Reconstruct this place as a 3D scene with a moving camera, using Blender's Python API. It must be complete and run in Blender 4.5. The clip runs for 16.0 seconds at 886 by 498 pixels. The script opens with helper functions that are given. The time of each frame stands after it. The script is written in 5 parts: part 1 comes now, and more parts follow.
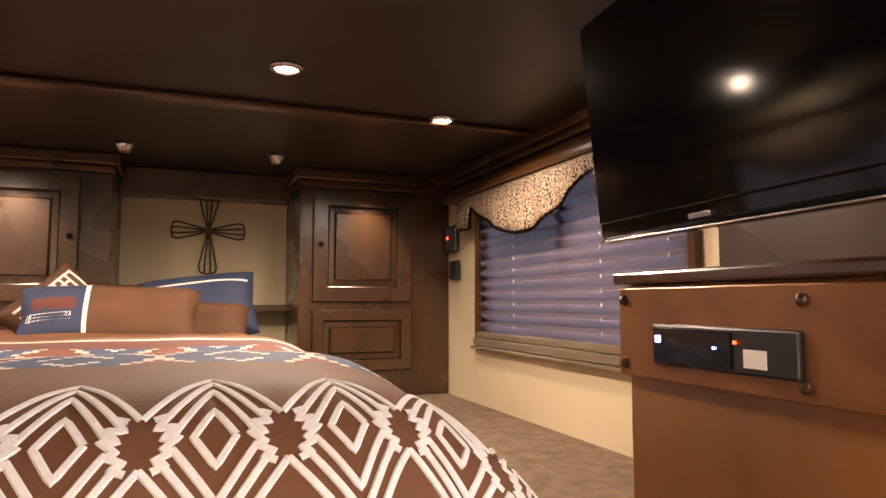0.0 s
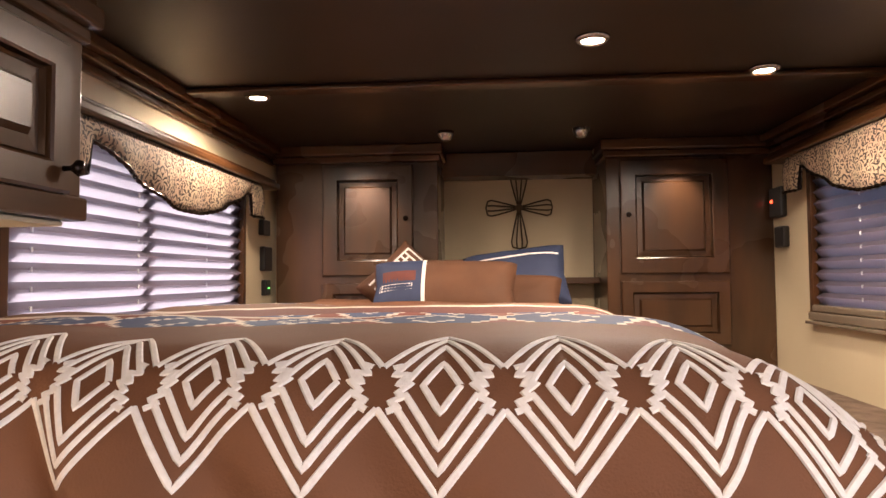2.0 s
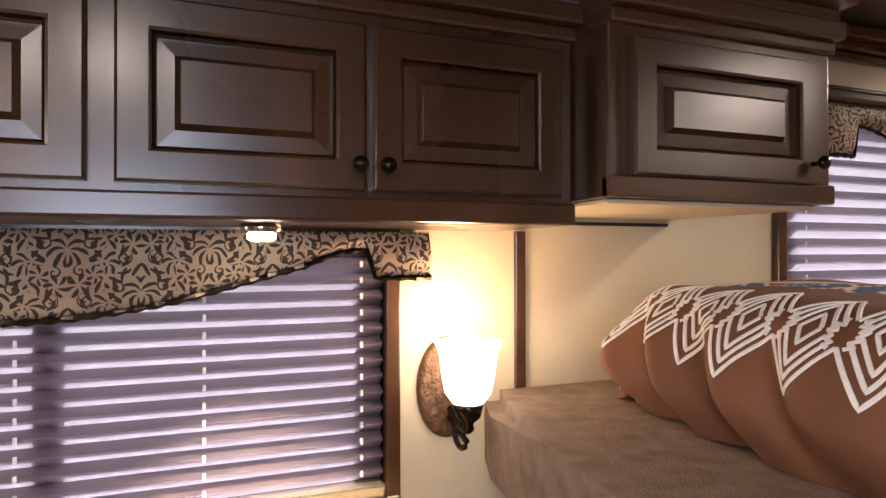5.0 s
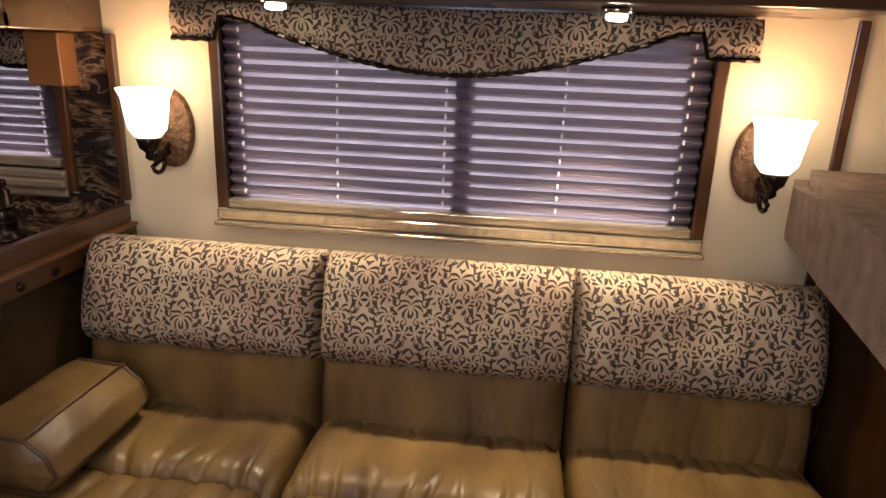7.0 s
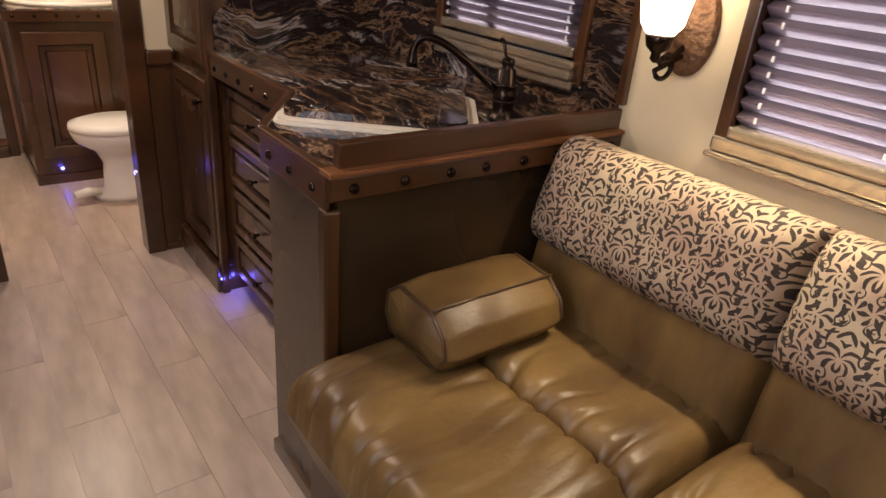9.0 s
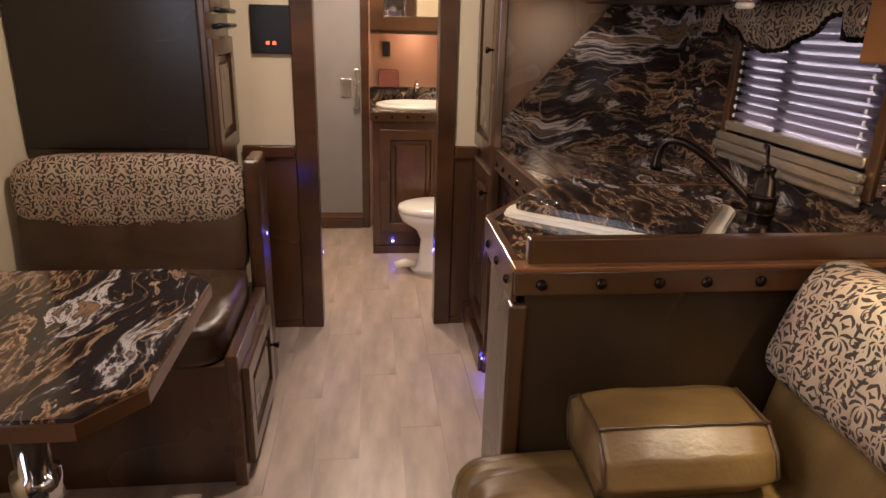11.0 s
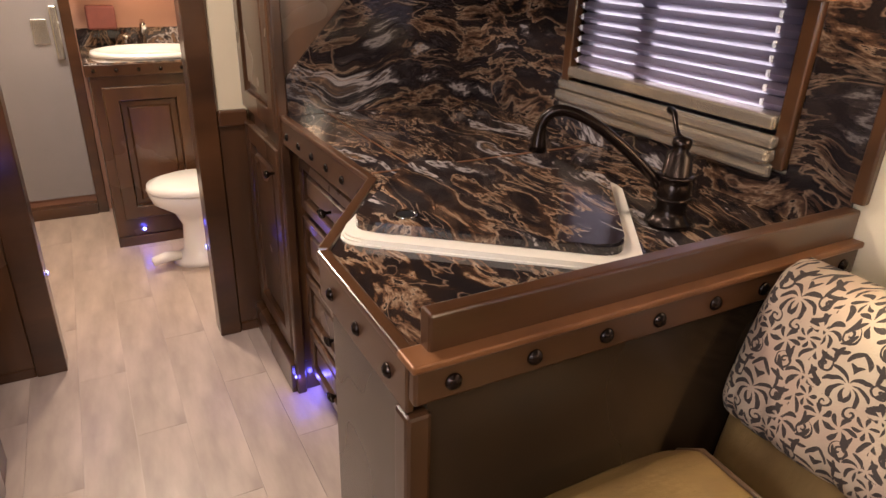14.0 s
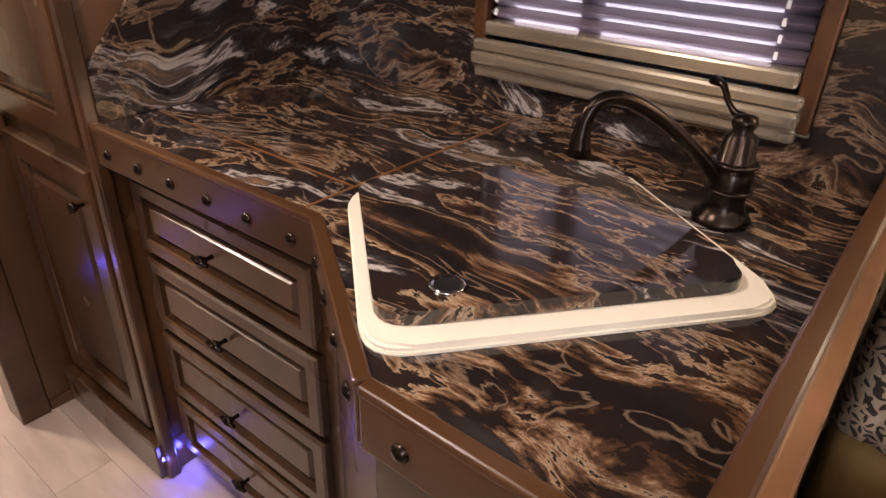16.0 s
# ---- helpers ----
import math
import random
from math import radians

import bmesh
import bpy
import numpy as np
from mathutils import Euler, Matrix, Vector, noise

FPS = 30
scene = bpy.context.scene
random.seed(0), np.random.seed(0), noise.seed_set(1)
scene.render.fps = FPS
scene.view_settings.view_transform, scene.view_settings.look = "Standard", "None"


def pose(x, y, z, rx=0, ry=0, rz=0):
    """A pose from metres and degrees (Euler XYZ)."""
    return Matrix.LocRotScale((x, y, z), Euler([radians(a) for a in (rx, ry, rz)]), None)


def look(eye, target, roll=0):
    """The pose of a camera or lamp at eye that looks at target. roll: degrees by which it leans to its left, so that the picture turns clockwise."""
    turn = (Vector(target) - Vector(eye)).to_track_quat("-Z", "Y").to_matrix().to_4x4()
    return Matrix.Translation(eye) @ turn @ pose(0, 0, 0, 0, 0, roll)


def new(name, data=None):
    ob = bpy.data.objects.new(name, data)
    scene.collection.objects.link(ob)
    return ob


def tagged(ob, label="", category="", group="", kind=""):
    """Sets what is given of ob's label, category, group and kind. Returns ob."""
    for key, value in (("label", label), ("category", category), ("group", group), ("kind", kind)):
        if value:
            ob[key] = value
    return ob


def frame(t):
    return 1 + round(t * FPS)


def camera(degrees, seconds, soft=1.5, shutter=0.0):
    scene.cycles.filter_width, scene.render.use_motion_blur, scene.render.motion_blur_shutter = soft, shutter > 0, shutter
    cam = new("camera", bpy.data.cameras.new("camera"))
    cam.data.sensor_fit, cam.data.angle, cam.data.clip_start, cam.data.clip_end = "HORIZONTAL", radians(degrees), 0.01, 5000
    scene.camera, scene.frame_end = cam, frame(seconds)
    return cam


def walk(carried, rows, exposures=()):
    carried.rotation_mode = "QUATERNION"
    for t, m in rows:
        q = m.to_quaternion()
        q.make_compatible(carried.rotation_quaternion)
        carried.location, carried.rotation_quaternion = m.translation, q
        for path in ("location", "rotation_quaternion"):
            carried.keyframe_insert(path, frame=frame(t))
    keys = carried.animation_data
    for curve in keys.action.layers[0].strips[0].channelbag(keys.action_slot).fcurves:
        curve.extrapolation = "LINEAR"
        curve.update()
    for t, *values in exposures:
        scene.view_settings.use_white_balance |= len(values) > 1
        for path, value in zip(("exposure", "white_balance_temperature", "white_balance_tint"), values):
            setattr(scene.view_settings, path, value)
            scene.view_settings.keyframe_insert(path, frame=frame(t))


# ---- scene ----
cam = camera(68.2, 16.0)
EXPOSURES = [  # seconds, stops, kelvin, tint
    (0, 0.95, 6900, 15), (2, 0.88, 6450, 14), (3, 0.82, 6400, 14), (5, 0.6, 6100, 13), (7.5, -0.15, 6300, 13), (8.5, 0.0, 6350, 13), (9, 0.28, 6350, 13),
    (9.7, 0.4, 6350, 13), (12, 0.48, 6250, 14), (13, 0.65, 6150, 13), (14.5, 0.95, 6050, 12), (16, 0.95, 6050, 12)]


def row_pose(x, y, z, yaw, pitch, roll):
    a, p = radians(yaw), radians(pitch)
    way = Vector((-math.sin(a) * math.cos(p), math.cos(a) * math.cos(p), math.sin(p)))
    return look((x, y, z), Vector((x, y, z)) + way, roll)


PATH = [  # seconds, place, yaw, pitch, roll
    (0, 1.307, -1.075, 1.478, -111.53, 4.57, 0.05),
    (0.5, 1.313, -1.076, 1.469, -104.86, 3.75, 0.32),
    (1, 1.306, -1.072, 1.468, -98.58, 3.50, -0.03),
    (1.5, 1.303, -1.062, 1.465, -91.92, 3.06, -0.26),
    (2, 1.293, -1.039, 1.465, -85.65, 2.48, -0.48),
    (2.5, 1.278, -1.026, 1.465, -78.86, 2.57, -0.64),
    (3, 1.274, -1.035, 1.463, -70.73, 2.86, -1.35),
    (3.5, 1.272, -1.095, 1.465, -58.12, 3.30, -0.67),
    (4, 1.245, -1.187, 1.464, -44.19, 2.62, 0.62),
    (4.5, 1.202, -1.235, 1.467, -32.73, 1.47, -0.05),
    (5, 1.128, -1.266, 1.466, -22.02, 0.43, -0.11),
    (5.2, 1.102, -1.280, 1.461, -18.19, 0.09, -0.00),
    (7.3, 1.079, -1.680, 1.396, 10.06, -19.38, 2.89),
    (7.5, 1.081, -1.643, 1.382, 12.74, -20.62, 3.58),
    (8, 1.143, -1.514, 1.364, 25.73, -23.29, 6.84),
    (8.5, 1.135, -1.424, 1.338, 39.70, -25.53, 5.02),
    (9, 1.033, -1.355, 1.336, 51.54, -25.71, 5.10),
    (9.5, 1.002, -1.305, 1.338, 64.74, -25.85, 5.27),
    (9.7, 1.012, -1.262, 1.337, 71.26, -25.65, 5.28),
    (11.8, 1.154, -1.072, 1.370, 84.13, -18.44, 1.21),
    (12, 1.123, -1.072, 1.383, 82.10, -17.87, 1.07),
    (12.5, 0.989, -1.082, 1.378, 76.52, -17.49, 1.23),
    (13, 0.812, -1.134, 1.363, 69.24, -19.33, 0.77),
    (13.5, 0.681, -1.141, 1.347, 63.62, -22.88, 1.02),
    (14, 0.560, -1.093, 1.341, 61.12, -24.36, 1.78),
    (14.5, 0.405, -1.011, 1.343, 60.72, -25.31, 1.78),
    (15, 0.285, -0.991, 1.320, 56.96, -27.11, 1.98),
    (15.5, 0.120, -1.064, 1.325, 46.64, -28.69, 0.42),
    (16, 0.022, -1.143, 1.326, 37.85, -29.02, 1.89),
]
walk(cam, [(t, row_pose(x, y, z, a, p, r)) for t, x, y, z, a, p, r in PATH], EXPOSURES)

# ---- world, sun, large lights ----
world = bpy.data.worlds.new("world")
scene.world = world
world.use_nodes = True
wn = world.node_tree.nodes
sky = wn.new("ShaderNodeTexSky")
sky.sky_type, sky.sun_disc, sky.sun_elevation, sky.sun_rotation = "NISHITA", False, radians(40), radians(25)
wn["Background"].inputs["Strength"].default_value = 0.12
world.node_tree.links.new(sky.outputs[0], wn["Background"].inputs["Color"])
sun_data = bpy.data.lights.new("sun", "SUN")
sun_data.energy, sun_data.angle, sun_data.color = 2.0, radians(0.5), (1, 0.95, 0.88)
sun = new("sun", sun_data)
sun.matrix_world = look((-2, 6, 8), (0, 0, 0))


def lamp(kind, name, place, energy, color, size=0.05, target=None, spread=None):
    d = bpy.data.lights.new(name, kind)
    d.energy, d.color = energy, color
    if kind == "AREA":
        d.size = size
        d.spread = radians(spread or 180)
    else:
        d.shadow_soft_size = size
    if kind == "SPOT":
        d.spot_size, d.spot_blend = radians(spread or 90), 0.6
    o = new(name, d)
    o.matrix_world = look(place, target) if target else Matrix.Translation(place)
    return o


WARM = (1.0, 0.8, 0.62)
CEIL = 2.08
W = 2.28  # inner width

# ---- materials ----


def mat(name, base, rough=0.5, metal=0.0, second=None, scale=8.0, stretch=(1, 1, 1), bump=0.0, bscale=60.0, coat=0.0, vary=0.0, detail=5.0, spec=0.5):
    m = bpy.data.materials.new(name)
    m.use_nodes = True
    nt = m.node_tree
    b = nt.nodes["Principled BSDF"]
    b.inputs["Roughness"].default_value, b.inputs["Metallic"].default_value = rough, metal
    b.inputs["Specular IOR Level"].default_value = spec
    b.inputs["Coat Weight"].default_value, b.inputs["Coat Roughness"].default_value = coat, 0.28
    tc = nt.nodes.new("ShaderNodeTexCoord")
    mp = nt.nodes.new("ShaderNodeMapping")
    mp.inputs["Scale"].default_value = stretch
    nt.links.new(tc.outputs["Object"], mp.inputs[0])
    n = nt.nodes.new("ShaderNodeTexNoise")
    n.inputs["Scale"].default_value, n.inputs["Detail"].default_value = scale, detail
    nt.links.new(mp.outputs[0], n.inputs["Vector"])
    r = nt.nodes.new("ShaderNodeValToRGB")
    second = second or tuple(c * 0.75 for c in base)
    r.color_ramp.elements[0].position, r.color_ramp.elements[0].color = 0.3, (*second, 1)
    r.color_ramp.elements[1].position, r.color_ramp.elements[1].color = 0.7, (*base, 1)
    nt.links.new(n.outputs["Fac"], r.inputs[0])
    out = r.outputs[0]
    if vary:
        oi = nt.nodes.new("ShaderNodeObjectInfo")
        hs = nt.nodes.new("ShaderNodeHueSaturation")
        mr = nt.nodes.new("ShaderNodeMapRange")
        mr.inputs["To Min"].default_value, mr.inputs["To Max"].default_value = 1 - vary, 1 + vary
        nt.links.new(oi.outputs["Random"], mr.inputs[0])
        nt.links.new(mr.outputs[0], hs.inputs["Value"])
        nt.links.new(out, hs.inputs["Color"])
        out = hs.outputs[0]
    nt.links.new(out, b.inputs["Base Color"])
    n2 = nt.nodes.new("ShaderNodeTexNoise")
    n2.inputs["Scale"].default_value, n2.inputs["Detail"].default_value = scale * 0.4, 3
    nt.links.new(tc.outputs["Object"], n2.inputs["Vector"])
    mr2 = nt.nodes.new("ShaderNodeMapRange")
    mr2.inputs["To Min"].default_value, mr2.inputs["To Max"].default_value = rough * 0.7, min(rough * 1.35, 1)
    nt.links.new(n2.outputs["Fac"], mr2.inputs[0])
    nt.links.new(mr2.outputs[0], b.inputs["Roughness"])
    if bump:
        n3 = nt.nodes.new("ShaderNodeTexNoise")
        n3.inputs["Scale"].default_value, n3.inputs["Detail"].default_value = bscale, 4
        nt.links.new(mp.outputs[0], n3.inputs["Vector"])
        bp = nt.nodes.new("ShaderNodeBump")
        bp.inputs["Strength"].default_value, bp.inputs["Distance"].default_value = bump, 0.01
        nt.links.new(n3.outputs["Fac"], bp.inputs["Height"])
        nt.links.new(bp.outputs[0], b.inputs["Normal"])
    return m


def glow(name, color, strength):
    m = bpy.data.materials.new(name)
    m.use_nodes = True
    b = m.node_tree.nodes["Principled BSDF"]
    b.inputs["Base Color"].default_value = (*color, 1)
    b.inputs["Emission Color"].default_value = (*color, 1)
    b.inputs["Emission Strength"].default_value = strength
    return m


def math_node(nt, op, a, b=None, c=None):
    n = nt.nodes.new("ShaderNodeMath")
    n.operation = op
    for i, v in enumerate((a, b, c)):
        if v is None:
            continue
        if isinstance(v, (int, float)):
            n.inputs[i].default_value = v
        else:
            nt.links.new(v, n.inputs[i])
    return n.outputs[0]


def damask():
    """Cream cloth printed with mirrored fans of dark leaves, scrolls and small flowers."""
    m = mat("damask_fabric", (0.42, 0.335, 0.225), 0.75, second=(0.33, 0.215, 0.15), scale=9, bump=0.2, bscale=300)
    nt = m.node_tree
    b = nt.nodes["Principled BSDF"]
    old = b.inputs["Base Color"].links[0].from_socket
    tc = nt.nodes.new("ShaderNodeTexCoord")
    wob = nt.nodes.new("ShaderNodeTexNoise")
    wob.inputs["Scale"].default_value = 30
    nt.links.new(tc.outputs["UV"], wob.inputs["Vector"])
    add = nt.nodes.new("ShaderNodeVectorMath")
    add.operation = "MULTIPLY_ADD"
    add.inputs[1].default_value = (0.016, 0.016, 0.0)
    big = nt.nodes.new("ShaderNodeVectorMath")
    big.operation = "SCALE"
    big.inputs["Scale"].default_value = 1.3
    nt.links.new(tc.outputs["UV"], big.inputs[0])
    nt.links.new(wob.outputs["Color"], add.inputs[0])
    nt.links.new(big.outputs[0], add.inputs[2])
    sp = nt.nodes.new("ShaderNodeSeparateXYZ")
    nt.links.new(add.outputs[0], sp.inputs[0])
    u = math_node(nt, "PINGPONG", sp.outputs["X"], 0.07)
    half = math_node(nt, "MULTIPLY", math_node(nt, "FLOOR", math_node(nt, "DIVIDE", math_node(nt, "ADD", sp.outputs["X"], 0.07), 0.14)), 0.09)
    v = math_node(nt, "WRAP", math_node(nt, "ADD", sp.outputs["Y"], half), 0.18, 0.0)

    def petals(cx, cy, n, r0, r1, fat, turn=0.0, curl=0.0):
        """A ring of pointed leaves round one centre."""
        du, dv = math_node(nt, "SUBTRACT", u, cx), math_node(nt, "SUBTRACT", v, cy)
        r = math_node(nt, "SQRT", math_node(nt, "ADD", math_node(nt, "MULTIPLY", du, du), math_node(nt, "MULTIPLY", dv, dv)))
        a = math_node(nt, "ADD", math_node(nt, "MULTIPLY_ADD", r, curl, turn), math_node(nt, "ARCTAN2", dv, du))
        wave = math_node(nt, "COSINE", math_node(nt, "MULTIPLY", a, n))
        k = fat * 4 / (r1 - r0) ** 2
        bulge = math_node(nt, "MULTIPLY", math_node(nt, "MULTIPLY", math_node(nt, "SUBTRACT", r, r0), math_node(nt, "SUBTRACT", r1, r)), k)
        return math_node(nt, "GREATER_THAN", bulge, math_node(nt, "SUBTRACT", 1.0, wave))

    def scroll(cx, cy, r1, turn):
        """A thin spiral tendril."""
        du, dv = math_node(nt, "SUBTRACT", u, cx), math_node(nt, "SUBTRACT", v, cy)
        r = math_node(nt, "SQRT", math_node(nt, "ADD", math_node(nt, "MULTIPLY", du, du), math_node(nt, "MULTIPLY", dv, dv)))
        a = math_node(nt, "ADD", math_node(nt, "ARCTAN2", dv, du), math_node(nt, "MULTIPLY_ADD", r, 560.0, turn))
        line = math_node(nt, "GREATER_THAN", math_node(nt, "COSINE", a), 0.45)
        return math_node(nt, "MULTIPLY", line, math_node(nt, "LESS_THAN", r, r1))
    dark = petals(0.0, 0.03, 8, 0.006, 0.04, 0.95, 0.0, 26.0)
    for other in (petals(0.0, 0.03, 12, 0.041, 0.064, 0.85, 0.2, -20.0), petals(0.07, 0.095, 7, 0.005, 0.03, 0.95, 0.3, -28.0), petals(0.07, 0.095, 11, 0.031, 0.053, 0.85, 0.0, 22.0), petals(0.018, 0.138, 6, 0.005, 0.026, 1.0, 0.5, 16.0), petals(0.062, 0.01, 5, 0.004, 0.024, 1.0, 0.9, -14.0), petals(0.05, 0.16, 6, 0.004, 0.02, 0.9, 0.2, 18.0), scroll(0.032, 0.107, 0.017, 0.4), scroll(0.046, 0.045, 0.015, 2.0), scroll(0.022, 0.168, 0.013, 3.3)):
        dark = math_node(nt, "MAXIMUM", dark, other)
    mix = nt.nodes.new("ShaderNodeMix")
    mix.data_type = "RGBA"
    mix.inputs["B"].default_value = (0.016, 0.009, 0.007, 1)
    nt.links.new(math_node(nt, "MULTIPLY", dark, 0.96), mix.inputs["Factor"])
    nt.links.new(old, mix.inputs["A"])
    nt.links.new(mix.outputs["Result"], b.inputs["Base Color"])
    return m


def marble(name, turn, stretch, dark=0.4):
    """Polished dark laminate stone: black and umber ground, amber streaks and grey-white veins."""
    m = bpy.data.materials.new(name)
    m.use_nodes = True
    nt = m.node_tree
    b = nt.nodes["Principled BSDF"]
    b.inputs["Roughness"].default_value = 0.09
    tc = nt.nodes.new("ShaderNodeTexCoord")
    mp = nt.nodes.new("ShaderNodeMapping")
    mp.inputs["Rotation"].default_value = turn
    mp.inputs["Scale"].default_value = stretch
    sway = nt.nodes.new("ShaderNodeTexNoise")
    sway.inputs["Scale"].default_value, sway.inputs["Detail"].default_value = 3.2, 2
    nt.links.new(tc.outputs["Object"], sway.inputs["Vector"])
    bent = nt.nodes.new("ShaderNodeVectorMath")
    bent.operation = "MULTIPLY_ADD"
    bent.inputs[1].default_value = (0.2, 0.2, 0.2)
    nt.links.new(sway.outputs["Color"], bent.inputs[0])
    nt.links.new(tc.outputs["Object"], bent.inputs[2])
    nt.links.new(bent.outputs[0], mp.inputs[0])
    n = nt.nodes.new("ShaderNodeTexNoise")
    n.inputs["Scale"].default_value, n.inputs["Detail"].default_value = 1.6, 10
    n.inputs["Roughness"].default_value, n.inputs["Distortion"].default_value = 0.66, 0.45
    nt.links.new(mp.outputs[0], n.inputs["Vector"])
    r = nt.nodes.new("ShaderNodeValToRGB")
    el = r.color_ramp.elements
    el[0].position, el[0].color = 0.3, (0.012, 0.010, 0.011, 1)
    el[1].position, el[1].color = 0.78, (0.03, 0.02, 0.016, 1)
    for p, c in ((0.4, (0.012, 0.009, 0.009)), (0.435, (0.02, 0.012, 0.009)), (0.46, (0.1, 0.05, 0.026)), (0.478, (0.27, 0.165, 0.095)), (0.484, (0.42, 0.3, 0.2)), (0.492, (0.03, 0.017, 0.012)), (0.55, (0.014, 0.011, 0.012)), (0.58, (0.06, 0.048, 0.045)), (0.6, (0.55, 0.48, 0.44)), (0.625, (0.06, 0.045, 0.04)), (0.67, (0.24, 0.14, 0.075)), (0.7, (0.05, 0.03, 0.02))):
        k = el.new(p)
        k.color = (*c, 1)
    nt.links.new(n.outputs["Fac"], r.inputs[0])
    broad = nt.nodes.new("ShaderNodeTexNoise")
    broad.inputs["Scale"].default_value, broad.inputs["Detail"].default_value = 0.9, 4
    nt.links.new(mp.outputs[0], broad.inputs["Vector"])
    rb = nt.nodes.new("ShaderNodeValToRGB")
    rb.color_ramp.elements[0].position, rb.color_ramp.elements[0].color = 0.4, (0, 0, 0, 1)
    rb.color_ramp.elements[1].position, rb.color_ramp.elements[1].color = 0.62, (1, 1, 1, 1)
    nt.links.new(broad.outputs["Fac"], rb.inputs[0])
    m0 = nt.nodes.new("ShaderNodeMix")
    m0.data_type = "RGBA"
    m0.inputs["A"].default_value = (0.014, 0.010, 0.010, 1)
    nt.links.new(rb.outputs[0], m0.inputs["Factor"])
    nt.links.new(r.outputs[0], m0.inputs["B"])
    m1 = nt.nodes.new("ShaderNodeMix")
    m1.data_type = "RGBA"
    m1.inputs["Factor"].default_value = dark
    nt.links.new(r.outputs[0], m1.inputs["A"])
    nt.links.new(m0.outputs["Result"], m1.inputs["B"])
    fine = nt.nodes.new("ShaderNodeTexNoise")
    fine.inputs["Scale"].default_value, fine.inputs["Detail"].default_value = 2.6, 8
    fine.inputs["Distortion"].default_value = 0.6
    nt.links.new(mp.outputs[0], fine.inputs["Vector"])
    rf = nt.nodes.new("ShaderNodeValToRGB")
    ef = rf.color_ramp.elements
    ef[0].position, ef[0].color = 0.49, (0, 0, 0, 1)
    ef[1].position, ef[1].color = 0.512, (0, 0, 0, 1)
    kf = ef.new(0.5)
    kf.color = (0.85, 0.85, 0.85, 1)
    nt.links.new(fine.outputs["Fac"], rf.inputs[0])
    m2 = nt.nodes.new("ShaderNodeMix")
    m2.data_type = "RGBA"
    m2.inputs["B"].default_value = (0.34, 0.22, 0.14, 1)
    nt.links.new(math_node(nt, "MULTIPLY", rf.outputs[0], broad.outputs["Fac"]), m2.inputs["Factor"])
    nt.links.new(m1.outputs["Result"], m2.inputs["A"])
    nt.links.new(m2.outputs["Result"], b.inputs["Base Color"])
    n2 = nt.nodes.new("ShaderNodeTexNoise")
    n2.inputs["Scale"].default_value = 3
    mr = nt.nodes.new("ShaderNodeMapRange")
    mr.inputs["To Min"].default_value, mr.inputs["To Max"].default_value = 0.04, 0.13
    nt.links.new(n2.outputs["Fac"], mr.inputs[0])
    nt.links.new(mr.outputs[0], b.inputs["Roughness"])
    return m


def shade_cloth():
    """Translucent pleated blind cloth."""
    m = bpy.data.materials.new("blind_cloth")
    m.use_nodes = True
    nt = m.node_tree
    out = nt.nodes["Material Output"]
    b = nt.nodes["Principled BSDF"]
    b.inputs["Roughness"].default_value = 0.9
    n = nt.nodes.new("ShaderNodeTexNoise")
    n.inputs["Scale"].default_value = 90
    r = nt.nodes.new("ShaderNodeValToRGB")
    r.color_ramp.elements[0].color, r.color_ramp.elements[1].color = (0.11, 0.085, 0.1, 1), (0.19, 0.15, 0.175, 1)
    tc = nt.nodes.new("ShaderNodeTexCoord")
    nt.links.new(tc.outputs["Object"], n.inputs["Vector"])
    nt.links.new(n.outputs["Fac"], r.inputs[0])
    nt.links.new(r.outputs[0], b.inputs["Base Color"])
    t = nt.nodes.new("ShaderNodeBsdfTranslucent")
    t.inputs["Color"].default_value = (0.6, 0.53, 0.62, 1)
    mx = nt.nodes.new("ShaderNodeMixShader")
    mx.inputs[0].default_value = 0.66
    nt.links.new(b.outputs[0], mx.inputs[1])
    nt.links.new(t.outputs[0], mx.inputs[2])
    nt.links.new(mx.outputs[0], out.inputs["Surface"])
    return m


